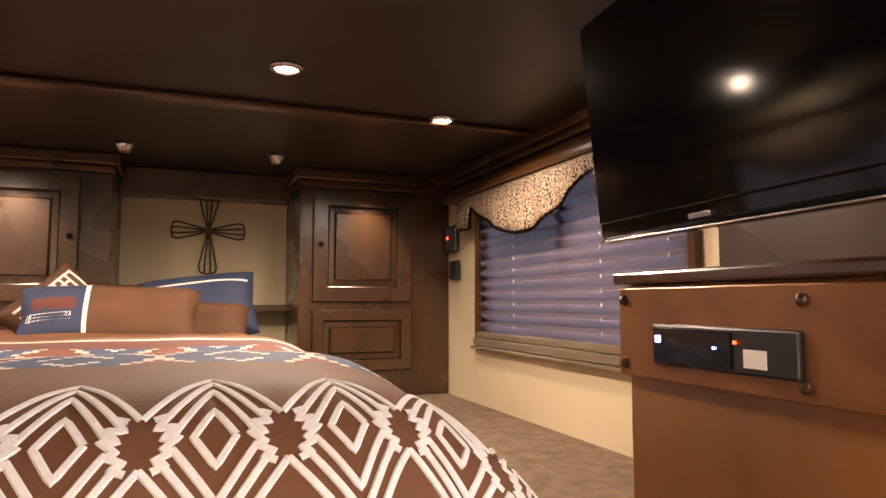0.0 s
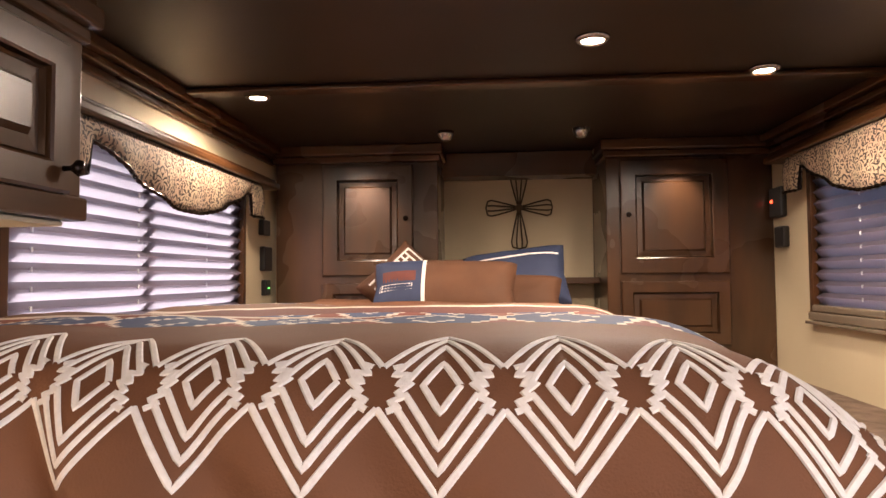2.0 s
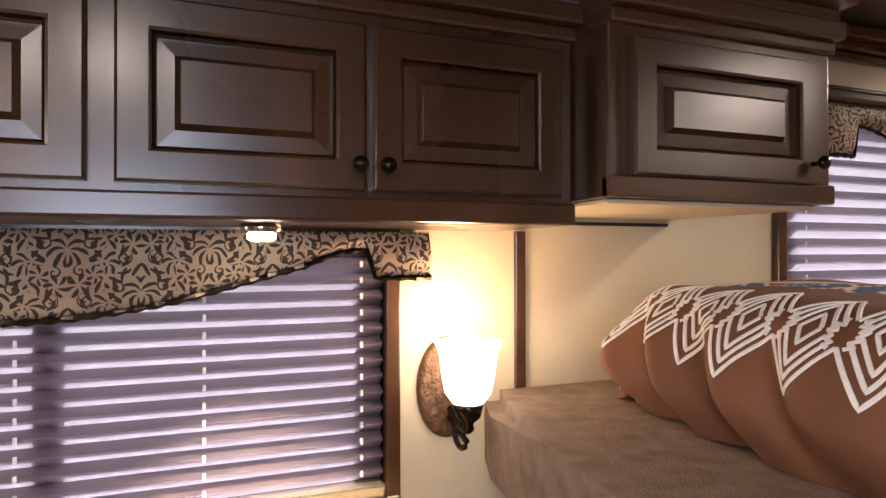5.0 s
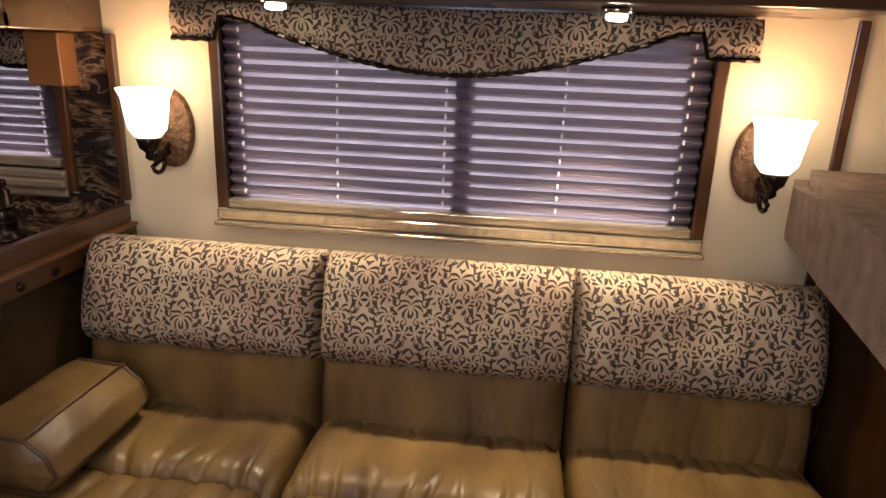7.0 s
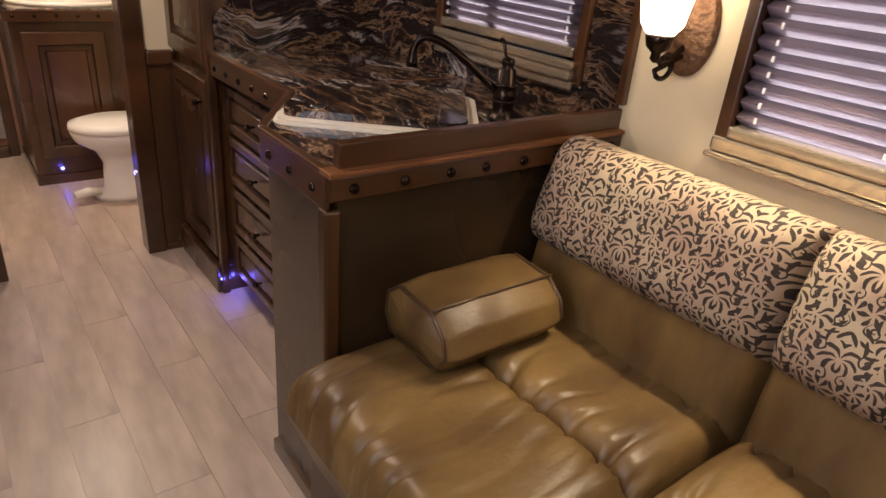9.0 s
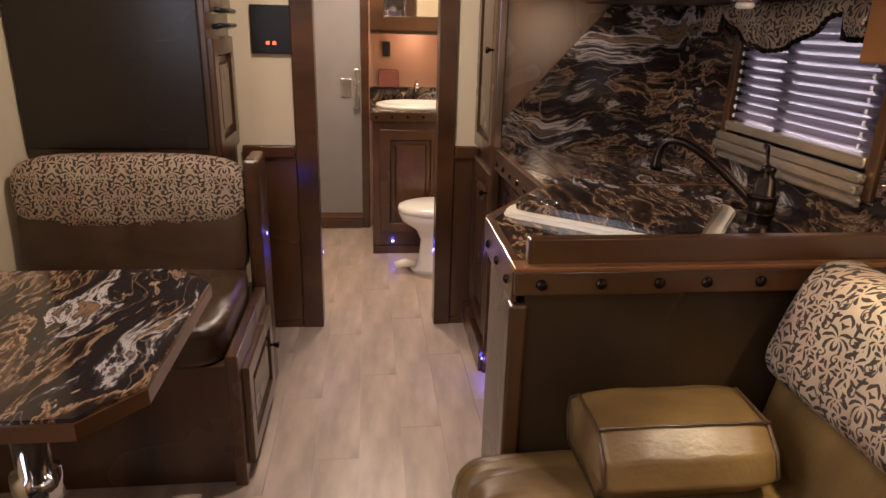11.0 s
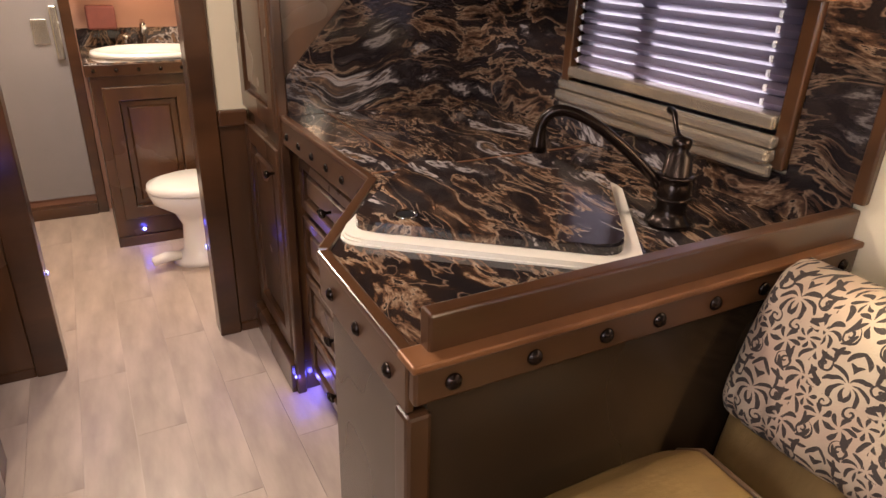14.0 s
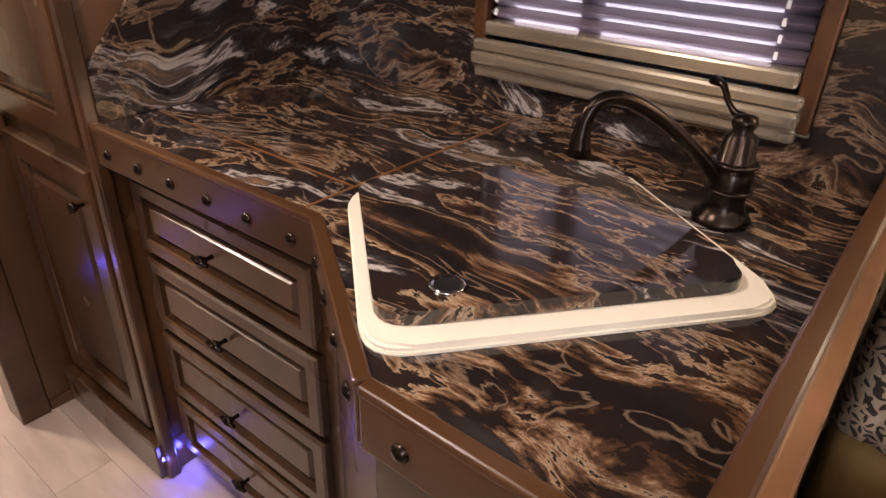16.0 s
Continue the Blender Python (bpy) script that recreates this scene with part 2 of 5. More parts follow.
def comforter_cloth():
    """Brown cloth with woven bands across the bed: navy, rust and cream stripes."""
    m = mat("comforter_cloth", (0.18, 0.07, 0.028), 0.75, second=(0.125, 0.048, 0.02), scale=5, bump=0.2, bscale=400)
    nt = m.node_tree
    b = nt.nodes["Principled BSDF"]
    old = b.inputs["Base Color"].links[0].from_socket
    tc = nt.nodes.new("ShaderNodeTexCoord")
    sp = nt.nodes.new("ShaderNodeSeparateXYZ")
    nt.links.new(tc.outputs["Object"], sp.inputs[0])
    mr = nt.nodes.new("ShaderNodeMapRange")
    mr.inputs["From Min"].default_value, mr.inputs["From Max"].default_value = 2.06, 3.2
    nt.links.new(sp.outputs["X"], mr.inputs[0])
    r = nt.nodes.new("ShaderNodeValToRGB")
    r.color_ramp.interpolation = "CONSTANT"
    el = r.color_ramp.elements
    el[0].position, el[0].color = 0.0, (0, 0, 0, 0)
    el[1].position, el[1].color = 0.97, (0, 0, 0, 0)
    navy, cream, rust = (0.06, 0.085, 0.17, 1), (0.7, 0.6, 0.5, 1), (0.13, 0.035, 0.025, 1)
    for p, c in ((0.03, navy), (0.13, cream), (0.15, (0.16, 0.07, 0.035, 1)), (0.22, cream), (0.24, navy), (0.5, rust), (0.56, cream), (0.58, (0.17, 0.075, 0.036, 1)), (0.66, navy), (0.88, cream), (0.9, rust)):
        k = el.new(p)
        k.color = c
    nt.links.new(mr.outputs[0], r.inputs[0])
    step = math_node(nt, "SNAP", sp.outputs["Y"], 0.011)
    across = math_node(nt, "PINGPONG", step, 0.088)
    run = math_node(nt, "PINGPONG", math_node(nt, "SNAP", math_node(nt, "SUBTRACT", sp.outputs["X"], 2.06), 0.012), 0.085)
    fig = math_node(nt, "MULTIPLY", math_node(nt, "ADD", across, math_node(nt, "MULTIPLY", run, 0.8)), 6.4)
    rv = nt.nodes.new("ShaderNodeValToRGB")
    rv.color_ramp.interpolation = "CONSTANT"
    rv.color_ramp.elements[0].color = (0.2, 0.05, 0.03, 1)
    rv.color_ramp.elements[1].position, rv.color_ramp.elements[1].color = 0.36, (0.7, 0.6, 0.52, 1)
    for p, c in ((0.44, (0.045, 0.07, 0.16, 1)), (0.72, (0.7, 0.66, 0.62, 1)), (0.78, (0.06, 0.085, 0.17, 1))):
        k = rv.color_ramp.elements.new(p)
        k.color = c
    nt.links.new(fig, rv.inputs[0])
    isnavy = nt.nodes.new("ShaderNodeMath")
    isnavy.operation = "COMPARE"
    isnavy.inputs[1].default_value, isnavy.inputs[2].default_value = 0.17, 0.01
    sc = nt.nodes.new("ShaderNodeSeparateColor")
    nt.links.new(r.outputs[0], sc.inputs[0])
    nt.links.new(sc.outputs["Blue"], isnavy.inputs[0])
    m1 = nt.nodes.new("ShaderNodeMix")
    m1.data_type = "RGBA"
    nt.links.new(isnavy.outputs[0], m1.inputs["Factor"])
    nt.links.new(r.outputs[0], m1.inputs["A"])
    nt.links.new(rv.outputs[0], m1.inputs["B"])
    on = nt.nodes.new("ShaderNodeMath")
    on.operation = "COMPARE"
    on.inputs[1].default_value, on.inputs[2].default_value = 0.5, 0.47
    nt.links.new(mr.outputs[0], on.inputs[0])
    m2 = nt.nodes.new("ShaderNodeMix")
    m2.data_type = "RGBA"
    nt.links.new(on.outputs[0], m2.inputs["Factor"])
    nt.links.new(old, m2.inputs["A"])
    nt.links.new(m1.outputs["Result"], m2.inputs["B"])
    nt.links.new(m2.outputs["Result"], b.inputs["Base Color"])
    return m


WOOD = mat("dark_stained_wood", (0.1, 0.042, 0.0145), 0.27, second=(0.02, 0.0095, 0.0045), scale=5, stretch=(1, 1, 0.22), bump=0.05, bscale=40, coat=0.6)
WOODH = mat("dark_stained_wood_rail", (0.095, 0.042, 0.016), 0.26, second=(0.035, 0.016, 0.007), scale=3.5, stretch=(0.25, 0.6, 1), bump=0.05, bscale=40, coat=0.35)
TRIM = mat("copper_brown_trim", (0.09, 0.037, 0.013), 0.22, second=(0.026, 0.0105, 0.004), scale=6, stretch=(0.3, 0.3, 1), coat=0.5)
COPPER = mat("hammered_copper_brown", (0.26, 0.11, 0.04), 0.33, 0.3, second=(0.16, 0.065, 0.024), scale=7)
PANEL = mat("brown_leatherette_panel", (0.045, 0.026, 0.012), 0.28, second=(0.024, 0.014, 0.007), scale=3)
FRIDGEM = mat("dark_fridge_panel", (0.016, 0.011, 0.008), 0.25, second=(0.011, 0.0075, 0.0055), scale=3)
WALLM = mat("cream_wall_vinyl", (0.66, 0.56, 0.38), 0.6, second=(0.6, 0.5, 0.33), scale=2.5, bump=0.06, bscale=150)
CEILM = mat("dark_ceiling_vinyl", (0.03, 0.018, 0.011), 0.42, second=(0.021, 0.0125, 0.008), scale=2)
CARPET = mat("brown_carpet", (0.3, 0.21, 0.15), 0.95, second=(0.17, 0.115, 0.08), scale=22, bump=0.9, bscale=260, detail=8)
LEATHER = mat("tan_leather", (0.19, 0.117, 0.04), 0.37, second=(0.085, 0.048, 0.018), scale=6, stretch=(1.8, 0.8, 0.8), bump=0.14, bscale=55, detail=7, spec=0.4)
LEATHERD = mat("brown_leather", (0.075, 0.042, 0.022), 0.3, second=(0.045, 0.025, 0.013), scale=6, bump=0.12, bscale=180)
DAMASK = damask()
MARBLE = marble("dark_marble_worktop", (0.1, 0.12, 0.25), (1.15, 4.6, 4.2))
SPLASH = marble("dark_marble_splash", (0.12, 0.1, 0.2), (1.3, 1.2, 4.0), 0.8)
BLIND = shade_cloth()
COMF = comforter_cloth()
FLOORM = mat("grey_oak_vinyl", (0.56, 0.45, 0.37), 0.35, second=(0.34, 0.26, 0.21), scale=11, stretch=(0.28, 1, 1), bump=0.04, bscale=60, vary=0.025, detail=9)
BRONZE = mat("oiled_bronze", (0.035, 0.023, 0.017), 0.24, 0.85, second=(0.018, 0.012, 0.009), scale=20)
SCONCEM = mat("antique_copper", (0.22, 0.12, 0.06), 0.45, 0.6, second=(0.1, 0.05, 0.03), scale=60, bump=0.8, bscale=70)
STEEL = mat("brushed_steel", (0.6, 0.58, 0.55), 0.25, 0.9, scale=20)
CHROME = mat("chrome", (0.8, 0.8, 0.8), 0.08, 1.0, scale=20)
PORC = mat("white_porcelain", (0.82, 0.79, 0.74), 0.15, second=(0.78, 0.75, 0.7), scale=2)
CREAM = mat("cream_sink_enamel", (0.8, 0.73, 0.6), 0.2, second=(0.76, 0.69, 0.56), scale=2)
BLACK = mat("black_plastic", (0.012, 0.012, 0.013), 0.3, scale=5)
SCREEN = mat("black_screen_glass", (0.004, 0.004, 0.005), 0.08, scale=2, spec=0.3)
GREYD = mat("grey_door_laminate", (0.26, 0.235, 0.24), 0.4, second=(0.22, 0.2, 0.205), scale=3)
PINK = mat("brown_bath_wall", (0.4, 0.22, 0.15), 0.5, second=(0.36, 0.19, 0.13), scale=3)
THREAD = mat("white_embroidery", (0.84, 0.8, 0.76), 0.85, second=(0.74, 0.69, 0.64), scale=120, bump=0.2, bscale=500)
NAVY = mat("navy_cloth", (0.035, 0.05, 0.11), 0.8, second=(0.025, 0.036, 0.08), scale=9, bump=0.2, bscale=300)
BROWNC = mat("brown_cloth", (0.12, 0.05, 0.022), 0.8, second=(0.09, 0.038, 0.017), scale=9, bump=0.2, bscale=300)
RUST = mat("rust_cloth", (0.15, 0.04, 0.028), 0.8, scale=20)
MEDIAW = mat("amber_brown_wood", (0.34, 0.15, 0.05), 0.28, second=(0.17, 0.07, 0.023), scale=4, stretch=(1, 1, 0.25), coat=0.4)
IRON = mat("weathered_iron", (0.12, 0.085, 0.05), 0.55, 0.6, second=(0.06, 0.045, 0.03), scale=30)
METALF = mat("champagne_blind_rail", (0.6, 0.51, 0.39), 0.16, 0.75, second=(0.46, 0.38, 0.28), scale=4)
WHITEP = mat("taupe_panel", (0.1, 0.072, 0.05), 0.28, second=(0.06, 0.042, 0.028), scale=3)
BEAD = mat("white_cord", (0.85, 0.85, 0.9), 0.5, scale=30)
GLASS_ON = glow("lit_glass", (1.0, 0.82, 0.58), 6)
LAMP_ON = glow("lit_lens", (1.0, 0.86, 0.66), 30)
BLUE_ON = glow("blue_led", (0.08, 0.1, 1.0), 25)
RED_ON = glow("red_led", (1.0, 0.06, 0.02), 4)
GREEN_ON = glow("green_led", (0.1, 1.0, 0.1), 3)
PANE = bpy.data.materials.new("window_glass")
PANE.use_nodes = True
PANE.node_tree.nodes["Principled BSDF"].inputs["Transmission Weight"].default_value = 1
PANE.node_tree.nodes["Principled BSDF"].inputs["Roughness"].default_value = 0.0
MIRROR = mat("mirror", (0.85, 0.85, 0.85), 0.03, 1.0, scale=2)

# ---- building helpers ----


def thing(name, at, label, category, group="", kind=""):
    o = new(name)
    o.empty_display_size = 0.05
    o.matrix_basis = Matrix.Translation(at)
    return tagged(o, label, category, group, kind)


def part(name, bm, material, parent=None, label="", smooth=False, m=None):
    me = bpy.data.meshes.new(name)
    if m is not None:
        bmesh.ops.transform(bm, matrix=m, verts=bm.verts)
    bmesh.ops.recalc_face_normals(bm, faces=bm.faces)
    bm.to_mesh(me)
    bm.free()
    me.materials.append(material)
    if smooth:
        for p in me.polygons:
            p.use_smooth = True
    o = new(name, me)
    if parent:
        o.parent = parent
        o.matrix_parent_inverse = Matrix.Translation(-parent.matrix_basis.translation) if parent.type == "EMPTY" else Matrix()
    if label:
        o["label"] = label
    return o


def lay_uv(bm, i, j, shift=0.0):
    """Cloth coordinates in metres from two axes of the unbent piece."""
    layer = bm.loops.layers.uv.new("UVMap")
    for f in bm.faces:
        for lp in f.loops:
            lp[layer].uv = (lp.vert.co[i] + shift, lp.vert.co[j])
    return bm


def box(bm, x0, x1, y0, y1, z0, z1, bevel=0.0, seg=2):
    vs = [bm.verts.new((x, y, z)) for z in (z0, z1) for y in (y0, y1) for x in (x0, x1)]
    fs = [bm.faces.new([vs[i] for i in f]) for f in ((0, 2, 3, 1), (4, 5, 7, 6), (0, 1, 5, 4), (2, 6, 7, 3), (0, 4, 6, 2), (1, 3, 7, 5))]
    if bevel:
        es = list({e for f in fs for e in f.edges})
        bmesh.ops.bevel(bm, geom=es, offset=bevel, segments=seg, affect="EDGES", profile=0.5)
    return bm


def boxp(name, material, parent, x0, x1, y0, y1, z0, z1, bevel=0.003, label="", m=None):
    return part(name, box(bmesh.new(), x0, x1, y0, y1, z0, z1, bevel), material, parent, label, m=m)


def lathe(profile, n=24, m=None, bm=None):
    """Turned body about z from (radius, height) pairs."""
    bm = bm or bmesh.new()
    rings = []
    for r, z in profile:
        rings.append([bm.verts.new(Vector((r * math.cos(a), r * math.sin(a), z)) if m is None else m @ Vector((r * math.cos(a), r * math.sin(a), z))) for a in [2 * math.pi * i / n for i in range(n)]])
    for a, b in zip(rings, rings[1:]):
        for i in range(n):
            bm.faces.new((a[i], a[(i + 1) % n], b[(i + 1) % n], b[i]))
    if profile[0][0] > 1e-4:
        bm.faces.new(list(reversed(rings[0])))
    if profile[-1][0] > 1e-4:
        bm.faces.new(rings[-1])
    return bm


def tube(points, radius, n=8, bm=None):
    """Round bar along points; radius is a number or one per point."""
    bm = bm or bmesh.new()
    pts = [Vector(p) for p in points]
    rings = []
    side = None
    for i, p in enumerate(pts):
        d = (pts[min(i + 1, len(pts) - 1)] - pts[max(i - 1, 0)]).normalized()
        if side is None:
            side = d.orthogonal().normalized()
        side = (side - d * side.dot(d)).normalized()
        up = d.cross(side)
        r = radius[i] if isinstance(radius, (list, tuple)) else radius
        rings.append([bm.verts.new(p + r * (math.cos(a) * side + math.sin(a) * up)) for a in [2 * math.pi * k / n for k in range(n)]])
    for a, b in zip(rings, rings[1:]):
        for i in range(n):
            bm.faces.new((a[i], a[(i + 1) % n], b[(i + 1) % n], b[i]))
    bm.faces.new(list(reversed(rings[0])))
    bm.faces.new(rings[-1])
    return bm


def prism(outline, z0, z1, bm=None, bevel=0.0):
    bm = bm or bmesh.new()
    lo = [bm.verts.new((x, y, z0)) for x, y in outline]
    hi = [bm.verts.new((x, y, z1)) for x, y in outline]
    fs = [bm.faces.new(list(reversed(lo))), bm.faces.new(hi)]
    k = len(lo)
    for i in range(k):
        fs.append(bm.faces.new((lo[i], lo[(i + 1) % k], hi[(i + 1) % k], hi[i])))
    if bevel:
        bmesh.ops.bevel(bm, geom=list(fs[1].edges), offset=bevel, segments=2, affect="EDGES")
    return bm


def sheet(f, nu, nv):
    """A surface from f(u, v), u and v from 0 to 1."""
    bm = bmesh.new()
    g = [[bm.verts.new(f(i / nu, j / nv)) for j in range(nv + 1)] for i in range(nu + 1)]
    for i in range(nu):
        for j in range(nv):
            bm.faces.new((g[i][j], g[i + 1][j], g[i + 1][j + 1], g[i][j + 1]))
    return bm


def cushion(sx, sy, sz, fold=0.0, seed=0.0, p=4.0, n=28, folds=9):
    """Padded block centred on the origin, with gathered folds across its top."""
    bm = bmesh.new()
    bmesh.ops.create_uvsphere(bm, u_segments=n * 2, v_segments=n, radius=1)
    for v in bm.verts:
        c = v.co
        q = (abs(c.x) ** p + abs(c.y) ** p + abs(c.z) ** p) ** (1 / p)
        c /= max(q, 1e-6)
        w = noise.noise((c.x * 2 + seed, c.y * 2, c.z * 2)) * 0.05
        k = 1 + w
        x, y, z = c.x * sx / 2 * (1 + w * 0.2), c.y * sy / 2 * (1 + w * 0.2), c.z * sz / 2 * k
        if fold and c.z > 0:
            wave = math.sin(c.x * folds + 1.7 * noise.noise((c.x * 2 + seed, c.y * 1.5, 3)) * 3)
            edge = min(1, 2.2 * abs(c.y)) * (1 - abs(c.x) ** 6)
            z += fold * wave * edge
        v.co = (x, y, z)
    return bm


def frame_m(origin, right, out):
    """Local x along right, y against out (into the thing), z up."""
    r, o = Vector(right).normalized(), Vector(out).normalized()
    m = Matrix((( r.x, -o.x, 0, origin[0]), (r.y, -o.y, 0, origin[1]), (r.z, -o.z, 1, origin[2]), (0, 0, 0, 1)))
    return m


KNOB = ((0.0045, 0.0), (0.004, 0.012), (0.008, 0.018), (0.0125, 0.024), (0.011, 0.03), (0.0, 0.032))


def cab_door(parent, m, w, h, knob=None, name="door", stile=0.06, raised=0.028, tbar=False):
    """Framed door with a raised panel; lies on local y=0, front towards -y."""
    bm = bmesh.new()
    loops = []
    for s, y in ((0, 0), (0, -0.015), (0.004, -0.02), (stile - 0.004, -0.02), (stile, -0.017), (stile, 0)):
        loops.append([bm.verts.new((x, y, z)) for x, z in ((s, s), (w - s, s), (w - s, h - s), (s, h - s))])
    for p, q in zip(loops, loops[1:]):
        for i in range(4):
            bm.faces.new((p[i], p[(i + 1) % 4], q[(i + 1) % 4], q[i]))
    d = part(name, bm, WOOD, parent, m=m)
    bm = bmesh.new()
    a, b = stile, stile + raised
    rings = []
    for s, y in ((a, -0.003), (a + 0.004, -0.012), (a + 0.006, -0.002), (b, -0.004), (b + 0.008, -0.015)):
        rings.append([bm.verts.new((x, y, z)) for x, z in ((s, s), (w - s, s), (w - s, h - s), (s, h - s))])
    for p, q in zip(rings, rings[1:]):
        for i in range(4):
            bm.faces.new((p[i], p[(i + 1) % 4], q[(i + 1) % 4], q[i]))
    bm.faces.new(rings[-1])
    part("panel", bm, WOOD, d, m=m)
    if knob:
        km = m @ Matrix.Translation((knob[0], -0.019, knob[1])) @ Matrix.Rotation(radians(90), 4, "X")
        bm = lathe(KNOB, 16, km)
        if tbar:
            tube([km @ Vector((-0.022, 0, 0.026)), km @ Vector((0, 0, 0.029)), km @ Vector((0.022, 0, 0.026))], [0.004, 0.006, 0.004], 8, bm)
        part("knob", bm, BRONZE, d, "dark bronze knob", True)
    return d


def rivets(parent, pts, out, r=0.011, material=None):
    o = Vector(out)
    rot = o.to_track_quat("Z", "Y").to_matrix().to_4x4()
    for p in pts:
        m = Matrix.Translation(p) @ rot
        part("rivet", lathe(((r, -0.001), (r * 0.95, 0.003), (r * 0.6, 0.007), (0, 0.0085)), 14, m), material or BRONZE, parent, smooth=True)


# ---- structure ----
X0, X1 = -3.28, 4.75


def wall_with_holes(name, y0, y1, x0, x1, z0, z1, holes, label):
    """Wall along x from blocks that leave the openings free."""
    bm = bmesh.new()
    xs = x0
    for hx0, hx1, hz0, hz1 in sorted(holes):
        box(bm, xs, hx0, y0, y1, z0, z1)
        box(bm, hx0, hx1, y0, y1, z0, hz0)
        box(bm, hx0, hx1, y0, y1, hz1, z1)
        xs = hx1
    box(bm, xs, x1, y0, y1, z0, z1)
    return tagged(part(name, bm, WALLM), label, "wall", kind="structure")


# The third opening is unseen, added to let in cool daylight.
SOFA_WIN, SINK_WIN, ADDED_WIN = (0.30, 1.51, 0.985, 1.49), (-0.76, -0.17, 1.03, 1.42), (0.35, 1.4, 1.1, 1.75)
BED_WIN_L, BED_WIN_R = (2.6, 3.9, 1.3, 1.86), (2.62, 3.9, 1.32, 1.93)
wall_with_holes("wall_south", 0, 0.06, X0 - 0.06, X1, 0, CEIL, (SOFA_WIN, SINK_WIN, BED_WIN_L), "cream vinyl side wall with blinded windows")
wall_with_holes("wall_north", -W - 0.06, -W, X0 - 0.06, X1, 0, CEIL, (ADDED_WIN, BED_WIN_R), "cream vinyl side wall beside the bed")
tagged(boxp("wall_nose", WALLM, None, X1, X1 + 0.06, -W - 0.06, 0.06, 0, CEIL, 0), "cream wall behind the nose cabinets", "wall", kind="structure")
tagged(boxp("wall_bath", PINK, None, X0 - 0.06, X0, -W, 0, 0, CEIL, 0), "brown bathroom end wall", "wall", kind="structure")
tagged(boxp("ceiling", CEILM, None, X0 - 0.06, X1 + 0.06, -W - 0.06, 0.06, CEIL, CEIL + 0.05, 0), "dark brown padded vinyl ceiling", "ceiling", kind="structure")
beam = boxp("ceiling_trim", TRIM, None, 3.3, 3.36, -W, 0, CEIL - 0.018, CEIL, 0.006)
tagged(beam, "dark copper-brown trim strip across the ceiling", "trim", kind="structure")
for n, ya, yb in (("crown_moulding", -0.06, 0), ("crown_moulding", -W, -W + 0.06)):
    bm = bmesh.new()
    s = 1 if ya < -1 else -1
    base = -W if ya < -1 else 0
    for k, (d, z0, z1) in enumerate(((0.02, -0.085, -0.06), (0.04, -0.06, -0.035), (0.065, -0.035, 0))):
        box(bm, 2.27, 4.28, min(base, base + s * d), max(base, base + s * d), CEIL + z0, CEIL + z1 - 0.001, 0.006)
    tagged(part(n, bm, WOODH), "dark stepped wooden crown moulding", "trim", kind="structure")

# partition with the bathroom doorway
PX = -1.7
bm = bmesh.new()
box(bm, PX - 0.05, PX, -W, -1.40, 0, CEIL)
box(bm, PX - 0.05, PX, -0.73, 0, 0, CEIL)
box(bm, PX - 0.05, PX, -1.40, -0.73, 1.95, CEIL)
tagged(part("wall_partition", bm, WALLM), "cream partition wall around the bathroom doorway", "wall", kind="structure")
door_1 = thing("door_1", (PX, -1.06, 0), "open doorway with dark stained wooden jambs", "doorway", kind="structure")
boxp("jamb", TRIM, door_1, PX - 0.07, PX + 0.025, -1.40, -1.31, 0, 1.95, 0.004)
boxp("jamb", TRIM, door_1, PX - 0.07, PX + 0.025, -0.80, -0.725, 0, 1.95, 0.004)
boxp("head", TRIM, door_1, PX - 0.07, PX + 0.025, -1.40, -0.725, 1.95, 2.03, 0.004)
wains = thing("wainscot", (PX, -1.5, 0), "dark wooden wainscot panels with chair rail", "panelling", kind="structure")
for a, b in ((-1.62, -1.402), (-0.723, -0.625)):
    boxp("board", WOOD, wains, PX + 0.001, PX + 0.012, a, b, 0.03, 0.79, 0.003)
    boxp("chair_rail", TRIM, wains, PX + 0.001, PX + 0.028, a, b, 0.79, 0.845, 0.008)
    boxp("skirting", TRIM, wains, PX + 0.001, PX + 0.02, a, b, 0, 0.035, 0.004)

# gooseneck floor and bed platform
plat = part("platform_floor", prism([(1.735, -0.001), (1.69, -0.12), (1.63, -0.46), (1.58, -0.8), (1.58, -1.42), (X1, -1.42), (X1, -0.001)], 1.03, 1.18, bevel=0.03), CARPET)
aisle = boxp("platform_aisle", CARPET, None, 1.58, X1, -W, -1.421, 0.99, 1.035, 0.006)
tagged(aisle, "brown carpeted lower strip of floor beside the bed", "floor", kind="structure")
tagged(plat, "brown carpeted raised sleeping platform", "floor", kind="structure")
tagged(boxp("platform_front", WOOD, None, 1.86, 1.9, -W, -0.001, 0, 0.989, 0), "dark wooden riser under the sleeping platform", "wall", kind="structure")
seam = boxp("wall_trim", TRIM, None, 1.805, 1.83, -0.012, -0.001, 0.3, 1.515, 0.003)
tagged(seam, "narrow wooden trim over the wall joint", "trim", kind="structure")

# ---- windows with blinds and valances ----


